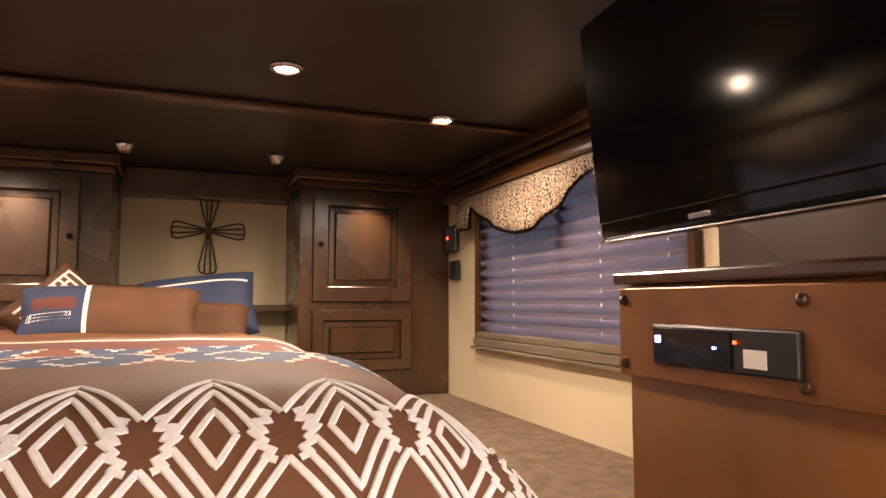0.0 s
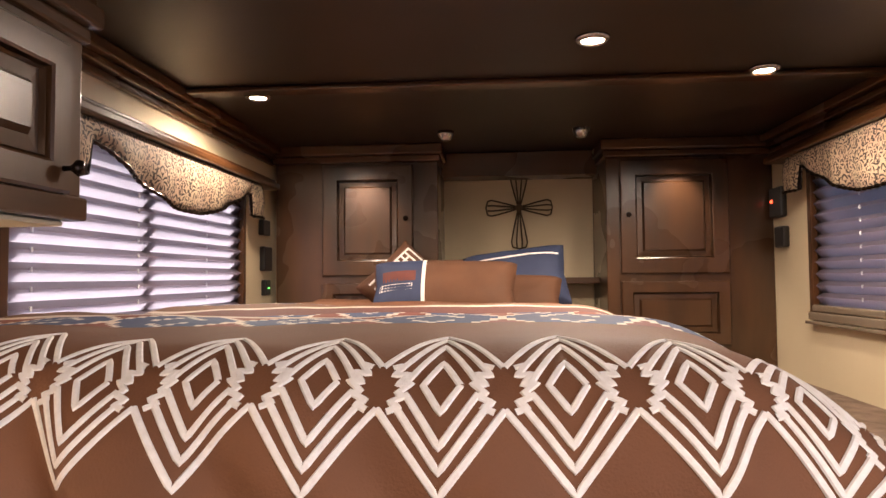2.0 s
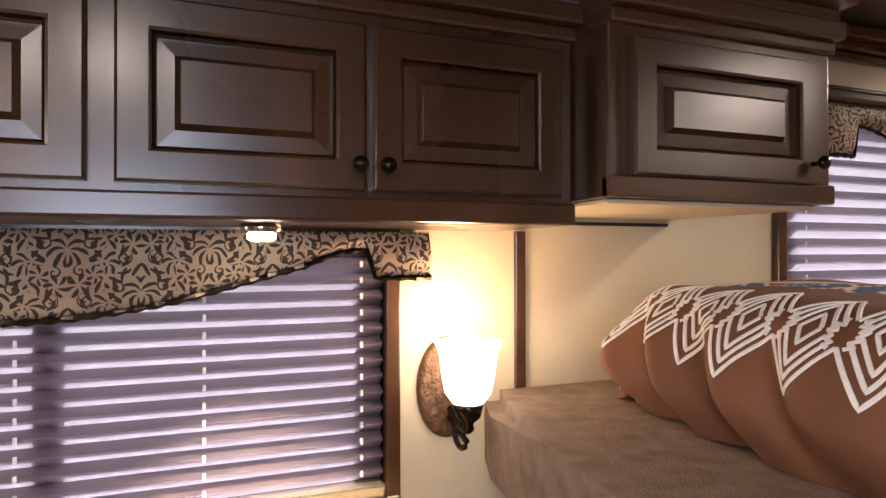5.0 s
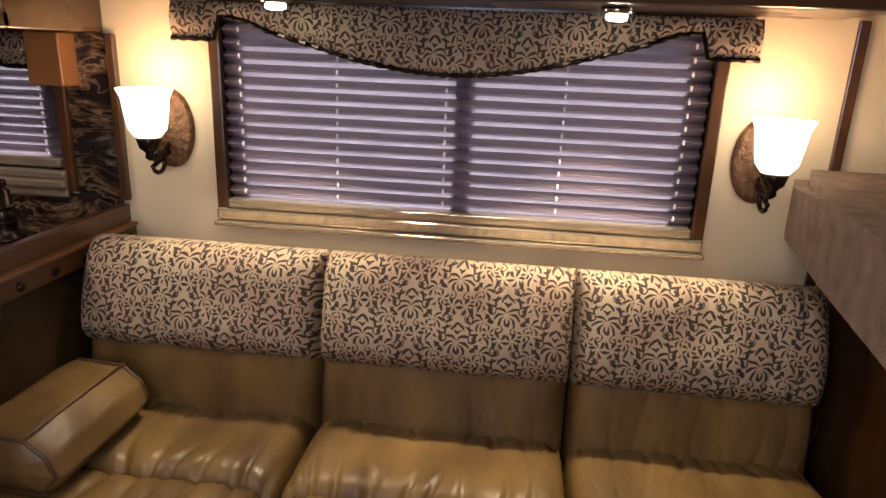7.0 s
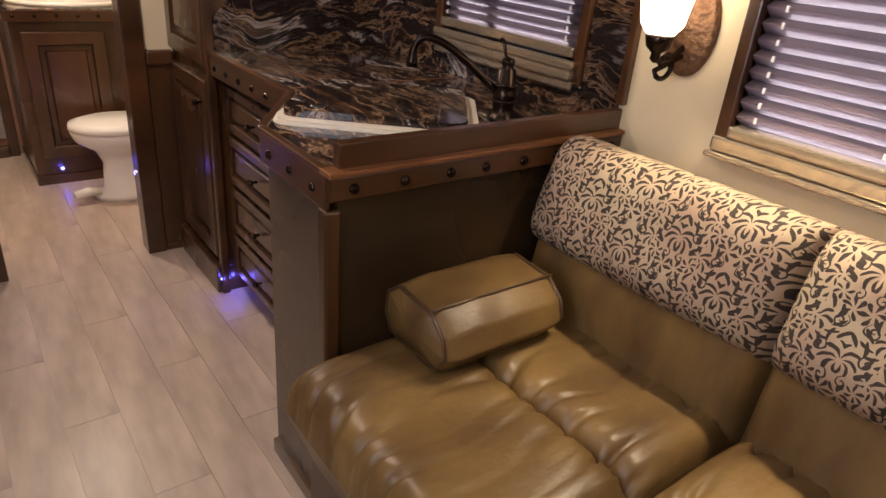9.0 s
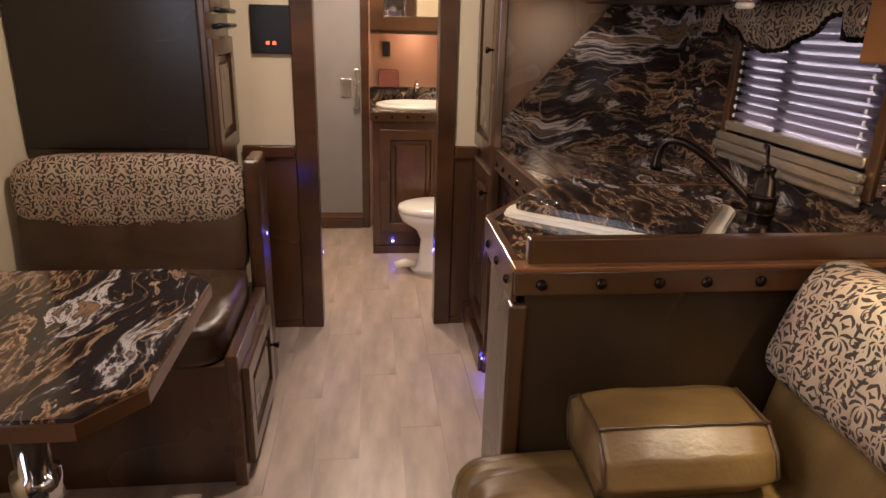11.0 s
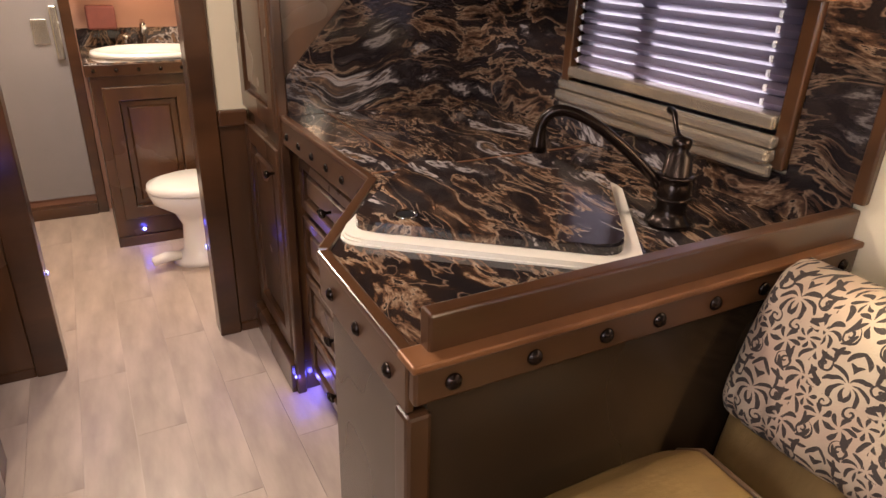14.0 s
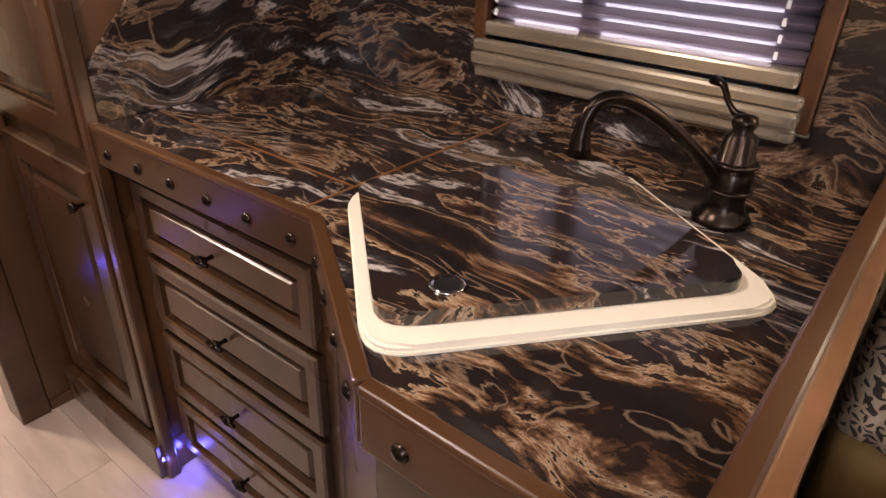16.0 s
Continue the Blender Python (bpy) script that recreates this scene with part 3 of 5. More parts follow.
def window(name, hole, y, s, label, pleat=0.03, valance=None, frame=0.03, sill=True, drop=0.0, mull=None, cords=(0.1, 0.5, 0.9)):
    """s: +1 where the room lies towards +y from the wall, -1 towards -y."""
    x0, x1, z0, z1 = hole
    w = thing(name, ((x0 + x1) / 2, y, z0), label, "window", kind="structure")

    def yy(a, b):
        return (min(y + s * a, y + s * b), max(y + s * a, y + s * b))
    bm = bmesh.new()
    for a in ((x0 - frame, x0, z0 - frame, z1 + frame), (x1, x1 + frame, z0 - frame, z1 + frame), (x0, x1, z0 - frame, z0), (x0, x1, z1, z1 + frame)):
        box(bm, a[0], a[1], *yy(-0.055, 0.022), a[2], a[3], 0.004)
    part("window_frame", bm, TRIM, w)
    p = boxp("pane", PANE, w, x0, x1, *yy(-0.05, -0.046), z0, z1, 0)
    p.visible_shadow = False
    mx = (x0 + x1) / 2 if mull is None else mull
    boxp("mullion", BLACK, w, mx - 0.022, mx + 0.022, *yy(-0.03, -0.0145), z0 + 0.001, z1 - 0.001, 0.003)
    bm = bmesh.new()
    box(bm, x0 + 0.001, x0 + 0.04, *yy(-0.04, -0.0145), z0 + 0.001, z1 - 0.001, 0.004)
    box(bm, x1 - 0.06, x1 - 0.001, *yy(-0.04, -0.0145), z0 + 0.001, z1 - 0.001, 0.004)
    box(bm, x0 + 0.04, x1 - 0.06, *yy(-0.04, -0.0145), z0 + 0.001, z0 + 0.03, 0.004)
    part("glazing_frame", bm, BLACK, w)
    blind = thing("pleated_blind", (mx, y, z0), "lowered grey-mauve pleated cloth blind with white cords", "blind")
    n = max(6, round((z1 - z0 - 0.05) / pleat))

    def f(u, v):
        k = v * 2 * n
        i = round(k)
        return Vector((x0 + 0.004 + u * (x1 - x0 - 0.008), y + s * (0.013 if i % 2 else -0.013), z0 + 0.03 + drop + (z1 - z0 - 0.03 - drop) * (v + (0.13 / n if i % 2 else 0))))
    part("cloth", sheet(f, 2, 2 * n), BLIND, blind)
    bm = bmesh.new()
    box(bm, x0 + 0.002, x1 - 0.002, *yy(-0.016, 0.03), z0 + 0.003 + drop, z0 + 0.03 + drop, 0.006)
    part("bottom_rail", bm, METALF, blind)
    for c in cords:
        cx = x0 + c * (x1 - x0)
        bm = bmesh.new()
        for i in range(n):
            zc = z0 + 0.03 + drop + (z1 - z0 - 0.03 - drop) * (2 * i + 1.26) / (2 * n)
            box(bm, cx - 0.003, cx + 0.003, *yy(0.0105, 0.0145), zc - 0.006, zc + 0.006)
        tagged(part("cord", bm, BEAD, blind), kind="stuff")
    if sill:
        bm = bmesh.new()
        box(bm, x0 - frame - 0.005, x1 + frame + 0.005, *yy(0.0, 0.04), z0 - 0.045, z0 - 0.032, 0.004)
        box(bm, x0 - frame, x1 + frame, *yy(0.0, 0.03), z0 - 0.03, z0 + 0.002, 0.006)
        part("window_sill", bm, METALF, w)
    return w


def valance(x0, x1, y, s, top, tail, dip, label, depth=0.06, tailw=0.11):
    """Scalloped cloth valance with a beaded lower edge."""
    v = thing("valance", ((x0 + x1) / 2, y, tail), label, "valance")

    def low(u):
        x = x0 + u * (x1 - x0)
        if x < x0 + tailw or x > x1 - tailw:
            return tail
        t = (x - x0 - tailw) / (x1 - x0 - 2 * tailw)
        rise = min(1, min(t, 1 - t) * 9)
        arch = tail + (top - tail) * 0.62
        return arch + (dip - arch) * math.sin(math.pi * min(max(t, 0), 1)) ** 1.3 * rise

    def f(u, w):
        x = x0 + u * (x1 - x0)
        z = top + (low(u) - top) * w
        return Vector((x, y + s * (depth + 0.008 * math.sin(u * 40) * w + 0.012 * math.sin(math.pi * w)), z))
    bm = sheet(f, 90, 8)
    g = bmesh.ops.extrude_face_region(bm, geom=bm.faces[:])
    for e in g["geom"]:
        if isinstance(e, bmesh.types.BMVert):
            e.co.y -= s * 0.006
    part("cloth", lay_uv(bm, 0, 2), DAMASK, v, smooth=True)
    part("beaded_edge", tube([f(i / 90, 1) + Vector((0, s * 0.004, 0)) for i in range(91)], [0.0045 if i % 2 else 0.0075 for i in range(91)], 6), BRONZE, v, "dark beaded trim")
    boxp("mounting_board", WOODH, v, x0, x1, min(y, y + s * depth), max(y, y + s * depth), top - 0.012, top, 0.002)
    return v


window("window_1", SOFA_WIN, 0, -1, "wide window over the sofa with a lowered pleated blind", 0.031, mull=0.92, cords=(0.04, 0.25, 0.48, 0.72, 0.96))
window("window_2", SINK_WIN, 0, -1, "small window over the kitchen counter with a pleated blind", 0.026, mull=-0.55, cords=(0.03, 0.92), sill=False, drop=0.035)
tray = thing("blind_tray", (-0.465, 0, 1.0), "stepped champagne metal rail below the kitchen blind", "rail")
for z0, z1, d in ((0.985, 1.012, 0.036), (1.013, 1.038, 0.052), (1.039, 1.062, 0.044)):
    boxp("rail", METALF, tray, -0.775, -0.155, -d, -0.0225, z0, z1, 0.007)
window("window_3", BED_WIN_L, 0, -1, "bedroom window with a bright pleated blind", 0.044, mull=3.2, cords=(0.06, 0.4, 0.75), sill=False)
window("window_4", BED_WIN_R, -W, 1, "bedroom window with a lowered pleated blind", 0.042, cords=(0.06, 0.3, 0.75))
# Unseen area lamp and window, added for a cool sheen on the cabinets opposite.
lamp("AREA", "added_daylight", (0.88, -W + 0.03, 1.43), 9, (0.82, 0.86, 1.0), 0.64, (0.9, 0, 1.5), 170)
window("added_window", ADDED_WIN, -W, 1, "unseen added window with a half-raised pleated blind, for daylight", 0.031, drop=0.3)
valance(0.2, 1.585, 0, -1, 1.508, 1.42, 1.36, "cream and black damask valance with scalloped beaded edge")
valance(-0.9, -0.2, 0, -1, 1.42, 1.335, 1.3, "black and cream damask valance over the kitchen blind", tailw=0.08)
valance(2.68, 3.97, 0, -1, 1.86, 1.72, 1.68, "cream damask swag valance over the bedroom blind", 0.07)
valance(2.83, 3.99, -W, 1, 1.93, 1.79, 1.73, "cream damask swag valance beside the television", 0.07)
for y, s, z in ((0, -1, 1.862), (-W, 1, 1.932)):
    bm = bmesh.new()
    box(bm, 2.45, 4.16, min(y, y + s * 0.09), max(y, y + s * 0.09), z, z + 0.03, 0.008)
    box(bm, 2.45, 4.16, min(y, y + s * 0.07), max(y, y + s * 0.07), z + 0.03, z + 0.045, 0.006)
    tagged(part("valance_shelf", bm, TRIM), "brown wooden ledge above the valance", "trim", kind="structure")

# ---- bedroom ----
NX = 4.28


def nose_cabinet(y0, y1, door0, door1, knob_y, label):
    c = thing("nose_cabinet", (NX, (y0 + y1) / 2, 1.145), label, "cabinet", "nose cabinets")
    boxp("body", WOOD, c, NX, X1 - 0.002, y0, y1, 1.036 if y0 < -2 else 1.181, 2.0, 0.004)
    bm = bmesh.new()
    box(bm, NX - 0.02, NX + 0.3, y0 - 0.012, y1 + 0.012, 2.0, 2.03, 0.006)
    box(bm, NX - 0.04, NX + 0.3, y0 - 0.025, y1 + 0.025, 2.03, CEIL - 0.001, 0.008)
    part("crown", bm, WOODH, c)
    m = frame_m((NX - 0.001, door1, 1.475), (0, -1, 0), (-1, 0, 0))
    cab_door(c, m, door1 - door0, 0.51, (door1 - knob_y, 0.26), stile=0.07)
    m = frame_m((NX - 0.001, door1, 1.16), (0, -1, 0), (-1, 0, 0))
    cab_door(c, m, door1 - door0, 0.28, None, "lower_panel", stile=0.05)
    return c


nose_cabinet(-0.79, -0.03, -0.675, -0.255, -0.646, "dark wooden nose cabinet with raised-panel door beside the pillows")
nose_cabinet(-W + 0.001, -1.55, -2.08, -1.61, -1.642, "dark wooden nose cabinet with raised-panel door near the window")
niche = thing("niche_panel", (4.65, -1.17, 1.146), "cream back panel of the niche between the nose cabinets", "panel", kind="structure")
boxp("back", WALLM, niche, 4.65, 4.7, -1.548, -0.792, 1.146, CEIL - 0.002, 0)
boxp("header", WOODH, niche, 4.5, 4.649, -1.548, -0.792, 1.96, CEIL - 0.002, 0.004)
boxp("shelf", WOODH, niche, 4.46, 4.649, -1.548, -0.792, 1.43, 1.46, 0.004)

cross = thing("wall_cross", (4.63, -1.175, 1.65), "openwork wire cross hung on the niche wall", "wall decoration")
for k, (dy, dz, ln) in enumerate(((1, 0, 0.16), (-1, 0, 0.16), (0, 1, 0.16), (0, -1, 0.2))):
    bm = bmesh.new()
    for s in (-1, -0.35, 0.35, 1):
        pts = []
        for i in range(9):
            t = i / 8
            w = s * 0.045 * t ** 0.8 * (1 if t < 0.9 else 0.75)
            pts.append((4.63, -1.175 + dy * ln * t + (w if dy == 0 else 0), 1.815 + dz * ln * t + (w if dz == 0 else 0)))
        tube(pts, 0.004, 6, bm)
    e = 0.034
    a = Vector((4.63, -1.175 + dy * ln, 1.815 + dz * ln))
    off = Vector((0, e if dy == 0 else 0, e if dz == 0 else 0))
    tube([a - off, a + Vector((0, dy, dz)) * 0.008, a + off], 0.004, 6, bm)
    part("arm", bm, IRON, cross, smooth=True)
part("boss", lathe(((0.02, 0), (0.018, 0.006), (0, 0.01)), 12, Matrix.Translation((4.625, -1.175, 1.815)) @ Matrix.Rotation(radians(-90), 4, "Y")), IRON, cross)


def ceiling_light(x, y, r, watts=36):
    c = thing("ceiling_light", (x, y, CEIL - 0.001), "small round recessed ceiling light, switched on", "light", "ceiling lights")
    part("rim", lathe(((r * 1.5, 0), (r * 1.45, -0.006), (r * 1.1, -0.012), (r, -0.006), (r, 0)), 24, Matrix.Translation((x, y, CEIL - 0.001))), STEEL, c, smooth=True)
    part("lens", lathe(((r * 0.98, -0.004), (r * 0.8, -0.008), (r * 0.4, -0.01), (0, -0.011)), 20, Matrix.Translation((x, y, CEIL - 0.001))), LAMP_ON, c, "lit frosted lens")
    lamp("SPOT", "ceiling_lamp", (x, y, CEIL - 0.03), watts, WARM if x > 2 else (1.0, 0.81, 0.68), 0.03, (x, y, 0), 173)
    return c


for x, y in ((2.98, -1.302), (3.41, -0.26), (3.28, -1.85), (0.95, -1.45), (0.5, -1.95), (-0.8, -1.15)):
    ceiling_light(x, y, 0.03, 34 if 2 < x < 3.2 else 17 if x > 2 else 16 if x > 0 else 36)
for y in (-0.847, -1.41):
    s = thing("reading_spot", (4.02, y, CEIL - 0.001), "small silver ceiling spot above the pillows", "light", "reading spots")
    part("cup", lathe(((0.035, 0), (0.034, -0.015), (0.022, -0.035), (0.018, -0.04), (0, -0.036)), 18, Matrix.Translation((4.02, y, CEIL - 0.001))), STEEL, s, smooth=True)
# Added spots without fittings, to brighten the nose cabinet doors.
for y in (-0.45, -1.85):
    lamp("SPOT", "cabinet_fill", (4.12, y, CEIL - 0.06), 8, WARM, 0.02, (4.27, y, 1.5), 80)

# bed
BX0, BX1, BY0, BY1 = 1.80, 4.24, -1.52, -0.14


def bed_top(x):
    return 1.4 - 0.045 * min(1, max(0, (x - 2.4) / 1.4))


def cloth(s, w):
    """Comforter: s runs from the foot hem (0) over the edge to the pillows (1), w across the bed."""
    drop, run, r = 0.21, BX1 - BX0, 0.13
    d = s * (drop + run)
    bend = r * math.pi / 4
    y_mid = BY0 + (BY1 - BY0) * w
    zt = bed_top(BX0)
    if d < drop - bend:
        t = 1 - d / (drop - bend)
        x, z = BX0 + 0.05 * t ** 1.5, zt - r - (drop - bend - d) * 0.8
    elif d < drop + bend:
        a = (d - drop + bend) / r
        x, z = BX0 + r * (1 - math.cos(a)), zt - r + r * math.sin(a)
    else:
        x = BX0 + r + (d - drop - bend)
        z = bed_top(x) + 0.016 * math.sin((x - 2.0) * 9.5 + 0.8 * noise.noise((0, y_mid * 2, 7))) * min(1, max(0, (x - 2.0) * 4))
    y = y_mid
    side = 0.0
    for lim, q, e in ((w, 1, 0.24), (1 - w, -1, 0.1)):
        if lim < e:
            a = 1 - lim / e
            side += 0.21 * a ** 2.4
            y += q * 0.05 * a ** 1.3
    z -= side * (1 if z > 1.24 else 0.35)
    z = max(z, 1.184 if w > 0.12 else 1.06)
    fall = max(0.0, min(1.0, (drop + 0.03 - d) / drop))
    corner = min(1, max(0, (w - 0.45) * 2.2)) + 0.25
    ph = (y_mid * 38 - d * 26) + 2.2 * noise.noise((y_mid * 4, d * 3, 0))
    x += 0.06 * math.sin(fall * 2.3) * corner * (-0.1 - 0.45 * math.cos(ph) - 0.1 * math.cos(ph * 2.1))
    x += 0.13 * max(0.0, (y_mid + 0.85) / 0.76) ** 1.5 * max(0.0, 1 - max(0.0, d - 0.5) / 1.2)
    z += 0.008 * noise.noise((x * 3.2, y * 3.2, 1)) + 0.004 * noise.noise((x * 9, y * 8, 4))
    return Vector((x, y, z))


bed = thing("bed", (2.9, -0.9, 1.18), "made bed under a brown southwestern comforter with white embroidery", "bed")
boxp("mattress", BROWNC, bed, 1.9, 4.26, BY0 + 0.22, BY1 - 0.16, 1.181, 1.3, 0.05)
part("comforter", sheet(lambda u, w: cloth(u * 0.32 if u < 0.5 else 0.16 + (u - 0.5) * 1.68, w), 230, 220), COMF, bed, "brown comforter with woven navy bands", True)


def ribbon(path, width, lift=0.0022):
    """Flat raised strip that lies on the cloth along a path of (s, w)."""
    bm = bmesh.new()
    dense = []
    for a, b in zip(path, path[1:]):
        for i in range(7):
            dense.append((a[0] + (b[0] - a[0]) * i / 7, a[1] + (b[1] - a[1]) * i / 7))
    dense.append(path[-1])
    rows = []
    for i, (s, w) in enumerate(dense):
        p = cloth(s, w)
        q = cloth(*dense[min(i + 1, len(dense) - 1)]) - cloth(*dense[max(i - 1, 0)])
        nrm = (cloth(s + 0.002, w) - cloth(s - 0.002, w)).cross(cloth(s, w + 0.004) - cloth(s, w - 0.004)).normalized()
        if nrm.z < 0 and nrm.x > 0:
            nrm = -nrm
        if nrm.z < -0.2:
            nrm = -nrm
        t = q.normalized().cross(nrm).normalized() * width / 2
        rows.append([bm.verts.new(p + t + nrm * 0.0007), bm.verts.new(p + t * 0.6 + nrm * lift), bm.verts.new(p - t * 0.6 + nrm * lift), bm.verts.new(p - t + nrm * 0.0007)])
    for a, b in zip(rows, rows[1:]):
        for i in range(3):
            bm.faces.new((a[i], a[i + 1], b[i + 1], b[i]))
    return bm


NMOT = 13
SC = 0.21 + BX1 - BX0
TEETH = ((1.0, 0.2), (0.78, 0.24), (0.94, 0.1), (0.66, 0.13), (0.84, 0.0), (0.58, 0.02), (0.84, -0.1), (0.68, -0.13), (0.96, -0.2), (0.78, -0.25), (1.0, -0.3))
for k in range(-1, NMOT):
    wc, hw = (k + 0.95) / NMOT, 0.5 / NMOT
    mid = 0.229 / SC  # along the cloth, half-way round the bed's edge

    def q(a, b):
        """a: across in half motifs; b: along the cloth, 1 at the motif's upper tip."""
        return (mid + b * (0.105 if b > 0 else 0.09) / SC, min(0.985, max(0.015, wc + a * hw)))
    lines = []
    for f, e in ((1.0, 0.2), (0.79, 0.1), (0.58, 0.02)):
        lines.append([q(-f, e), q(-f * 0.5, (f + e) / 2), q(0, f), q(f * 0.5, (f + e) / 2), q(f, e)])
        lines.append([q(-f, -e - 0.08), q(-f * 0.5, -(f + e) / 2 - 0.06), q(0, -f - 0.04), q(f * 0.5, -(f + e) / 2 - 0.06), q(f, -e - 0.08)])
    lines.append([q(-0.3, 0), q(0, 0.28), q(0.3, 0), q(0, -0.3), q(-0.3, 0)])
    for g in (-1, 1):
        lines.append([q(g * a * 0.84, b) for a, b in TEETH])
    for ln in lines:
        part("embroidery", ribbon(ln, 0.0066), THREAD, bed)


def pillow(at, size, rot, material, label, bands=()):
    p = thing("pillow", (at[0], at[1], at[2] - size[2] / 2), label, "pillow", "bed pillows")
    m = Matrix.Translation(at) @ Euler([radians(a) for a in rot]).to_matrix().to_4x4()

    def f(u, v, k=1.0, lift=0.0):
        a, b = 2 * u - 1, 2 * v - 1
        e = (1 - abs(a) ** 3.5) * (1 - abs(b) ** 3.5)
        pinch = 1 - 0.07 * (1 - abs(a)) * abs(b) ** 2 - 0.07 * (1 - abs(b)) * abs(a) ** 2
        return Vector((a * size[0] / 2 * pinch, b * size[1] / 2 * pinch, k * (size[2] / 2 * max(e, 0) ** 0.42 + lift) + 0.008 * noise.noise((a * 2 + at[1], b * 2, k))))
    bm = sheet(lambda u, v: f(u, v), 26, 26)
    bot = sheet(lambda u, v: f(u, v, -1), 26, 26)
    me = bpy.data.meshes.new("half")
    bot.to_mesh(me)
    bot.free()
    bm.from_mesh(me)
    bpy.data.meshes.remove(me)
    bmesh.ops.remove_doubles(bm, verts=bm.verts, dist=0.001)
    part("cover", bm, material, p, smooth=True, m=m)
    for u0, u1, v0, v1, mt, lab in bands:
        part("band", sheet(lambda u, v: f(u0 + (u1 - u0) * u, v0 + (v1 - v0) * v, 1, 0.002), 14, 20), mt, p, lab, True, m=m)
    return p


pillow((3.68, -0.86, 1.41), (0.54, 0.24, 0.17), (58, 0, -90), BROWNC, "brown oblong pillow with navy and white woven band", ((0.02, 0.36, 0.04, 0.96, NAVY, "navy woven band"), (0.36, 0.385, 0.03, 0.97, THREAD, "white piping"), (0.06, 0.3, 0.34, 0.46, THREAD, "white woven figure"), (0.08, 0.32, 0.5, 0.68, RUST, "rust woven figure")))
pillow((3.86, -0.7, 1.42), (0.29, 0.29, 0.13), (66, 45, -86), BROWNC, "brown pillow with white stepped embroidery", tuple((0.1, 1.0 - k, 1.0 - k - 0.03, 1.0 - k, THREAD, "white stripe") for k in (0.1, 0.19, 0.28, 0.37)) + tuple((k, k + 0.03, 0.1, 1.0 - k, THREAD, "white stripe") for k in (0.1, 0.19, 0.28, 0.37)))
pillow((3.96, -1.13, 1.45), (0.42, 0.27, 0.15), (62, -7, -95), NAVY, "navy pillow with white piping and rust band", ((0.05, 0.95, 0.76, 0.79, THREAD, "white piping"), (0.3, 0.7, 0.1, 0.35, BROWNC, "brown woven band")))
pillow((4.12, -0.82, 1.40), (0.56, 0.3, 0.18), (70, 0, -90), BROWNC, "plain brown sleeping pillow against the niche")
pillow((3.84, -1.15, 1.38), (0.3, 0.19, 0.14), (52, 0, -100), BROWNC, "small rust brown pillow")

# switch plates beside the bed windows
for x, z0, z1, w, label in ((4.17, 1.66, 1.73, 0.045, "black light switch plate on the wall"), (4.19, 1.5, 1.61, 0.05, "black control panel on the wall"), (4.19, 1.39, 1.46, 0.03, "black monitor with a green light")):
    s = thing("wall_control", (x, 0, z0), label, "switch", "wall controls")
    boxp("case", BLACK, s, x - w, x + w, -0.026, -0.001, z0, z1, 0.005)
    if "green" in label:
        boxp("indicator", GREEN_ON, s, x - 0.006, x + 0.006, -0.028, -0.0255, z0 + 0.03, z0 + 0.036, 0)
for x, z0, z1, w, label in ((4.2, 1.71, 1.84, 0.06, "black alarm box with a red light on the wall"), (4.17, 1.58, 1.67, 0.045, "black rounded socket cover on the wall")):
    s = thing("wall_control", (x, -W, z0), label, "switch", "wall controls")
    boxp("case", BLACK, s, x - w, x + w, -W + 0.001, -W + 0.03, z0, z1, 0.008)
    if "red" in label:
        boxp("indicator", RED_ON, s, x + 0.02, x + 0.034, -W + 0.0295, -W + 0.033, z0 + 0.065, z0 + 0.077, 0)

# television and its cabinet
tvc = thing("media_cabinet", (1.9, -2.0, 0), "brown wooden cabinet with copper top panel below the television", "cabinet")
boxp("body", MEDIAW, tvc, 1.55, 2.2, -W + 0.001, -1.756, 0, 1.505, 0.004)
boxp("fascia", COPPER, tvc, 1.5, 2.205, -1.756, -1.74, 1.36, 1.5, 0.003, "copper-brown riveted fascia")
boxp("top", TRIM, tvc, 1.48, 2.215, -W + 0.001, -1.735, 1.505, 1.525, 0.005)
rivets(tvc, [(x, -1.74, z) for x in (1.53, 1.86, 2.19) for z in (1.38, 1.48)], (0, 1, 0), 0.009, TRIM)
player = thing("media_player", (2.0, -1.75, 1.42), "black disc player set into the cabinet, blue light on", "electronics")
boxp("case", BLACK, player, 1.86, 2.115, -1.9, -1.732, 1.385, 1.445, 0.004)
boxp("display", SCREEN, player, 1.96, 2.11, -1.7315, -1.7295, 1.391, 1.439, 0.001)
boxp("indicator", BLUE_ON, player, 1.985, 1.99, -1.7295, -1.728, 1.415, 1.418, 0)
boxp("indicator", BLUE_ON, player, 2.093, 2.103, -1.7295, -1.728, 1.418, 1.428, 0)
boxp("indicator", RED_ON, player, 1.95, 1.955, -1.7295, -1.728, 1.424, 1.428, 0)
boxp("sticker", PORC, player, 1.905, 1.94, -1.7315, -1.7295, 1.395, 1.418, 0.0005)
tv = thing("television", (1.7, -1.6, 1.6), "large black flat-screen television on a wall bracket, switched off", "television")
TVM = Matrix.Translation((2.075, -1.61, 1.557)) @ Matrix.Rotation(radians(175.2), 4, "Z") @ Matrix.Rotation(radians(5.5), 4, "X")
boxp("case", SCREEN, tv, 0, 0.6, 0.004, 0.045, 0, 0.31, 0.01, m=TVM)
boxp("screen", SCREEN, tv, 0.012, 0.588, -0.001, 0.0045, 0.026, 0.3, 0.002, m=TVM)
boxp("lower_strip", STEEL, tv, 0.01, 0.59, -0.001, 0.0045, 0.001, 0.0035, 0.001, m=TVM)
boxp("logo", STEEL, tv, 0.2, 0.235, -0.001, 0.0042, 0.012, 0.018, 0.0005, m=TVM)
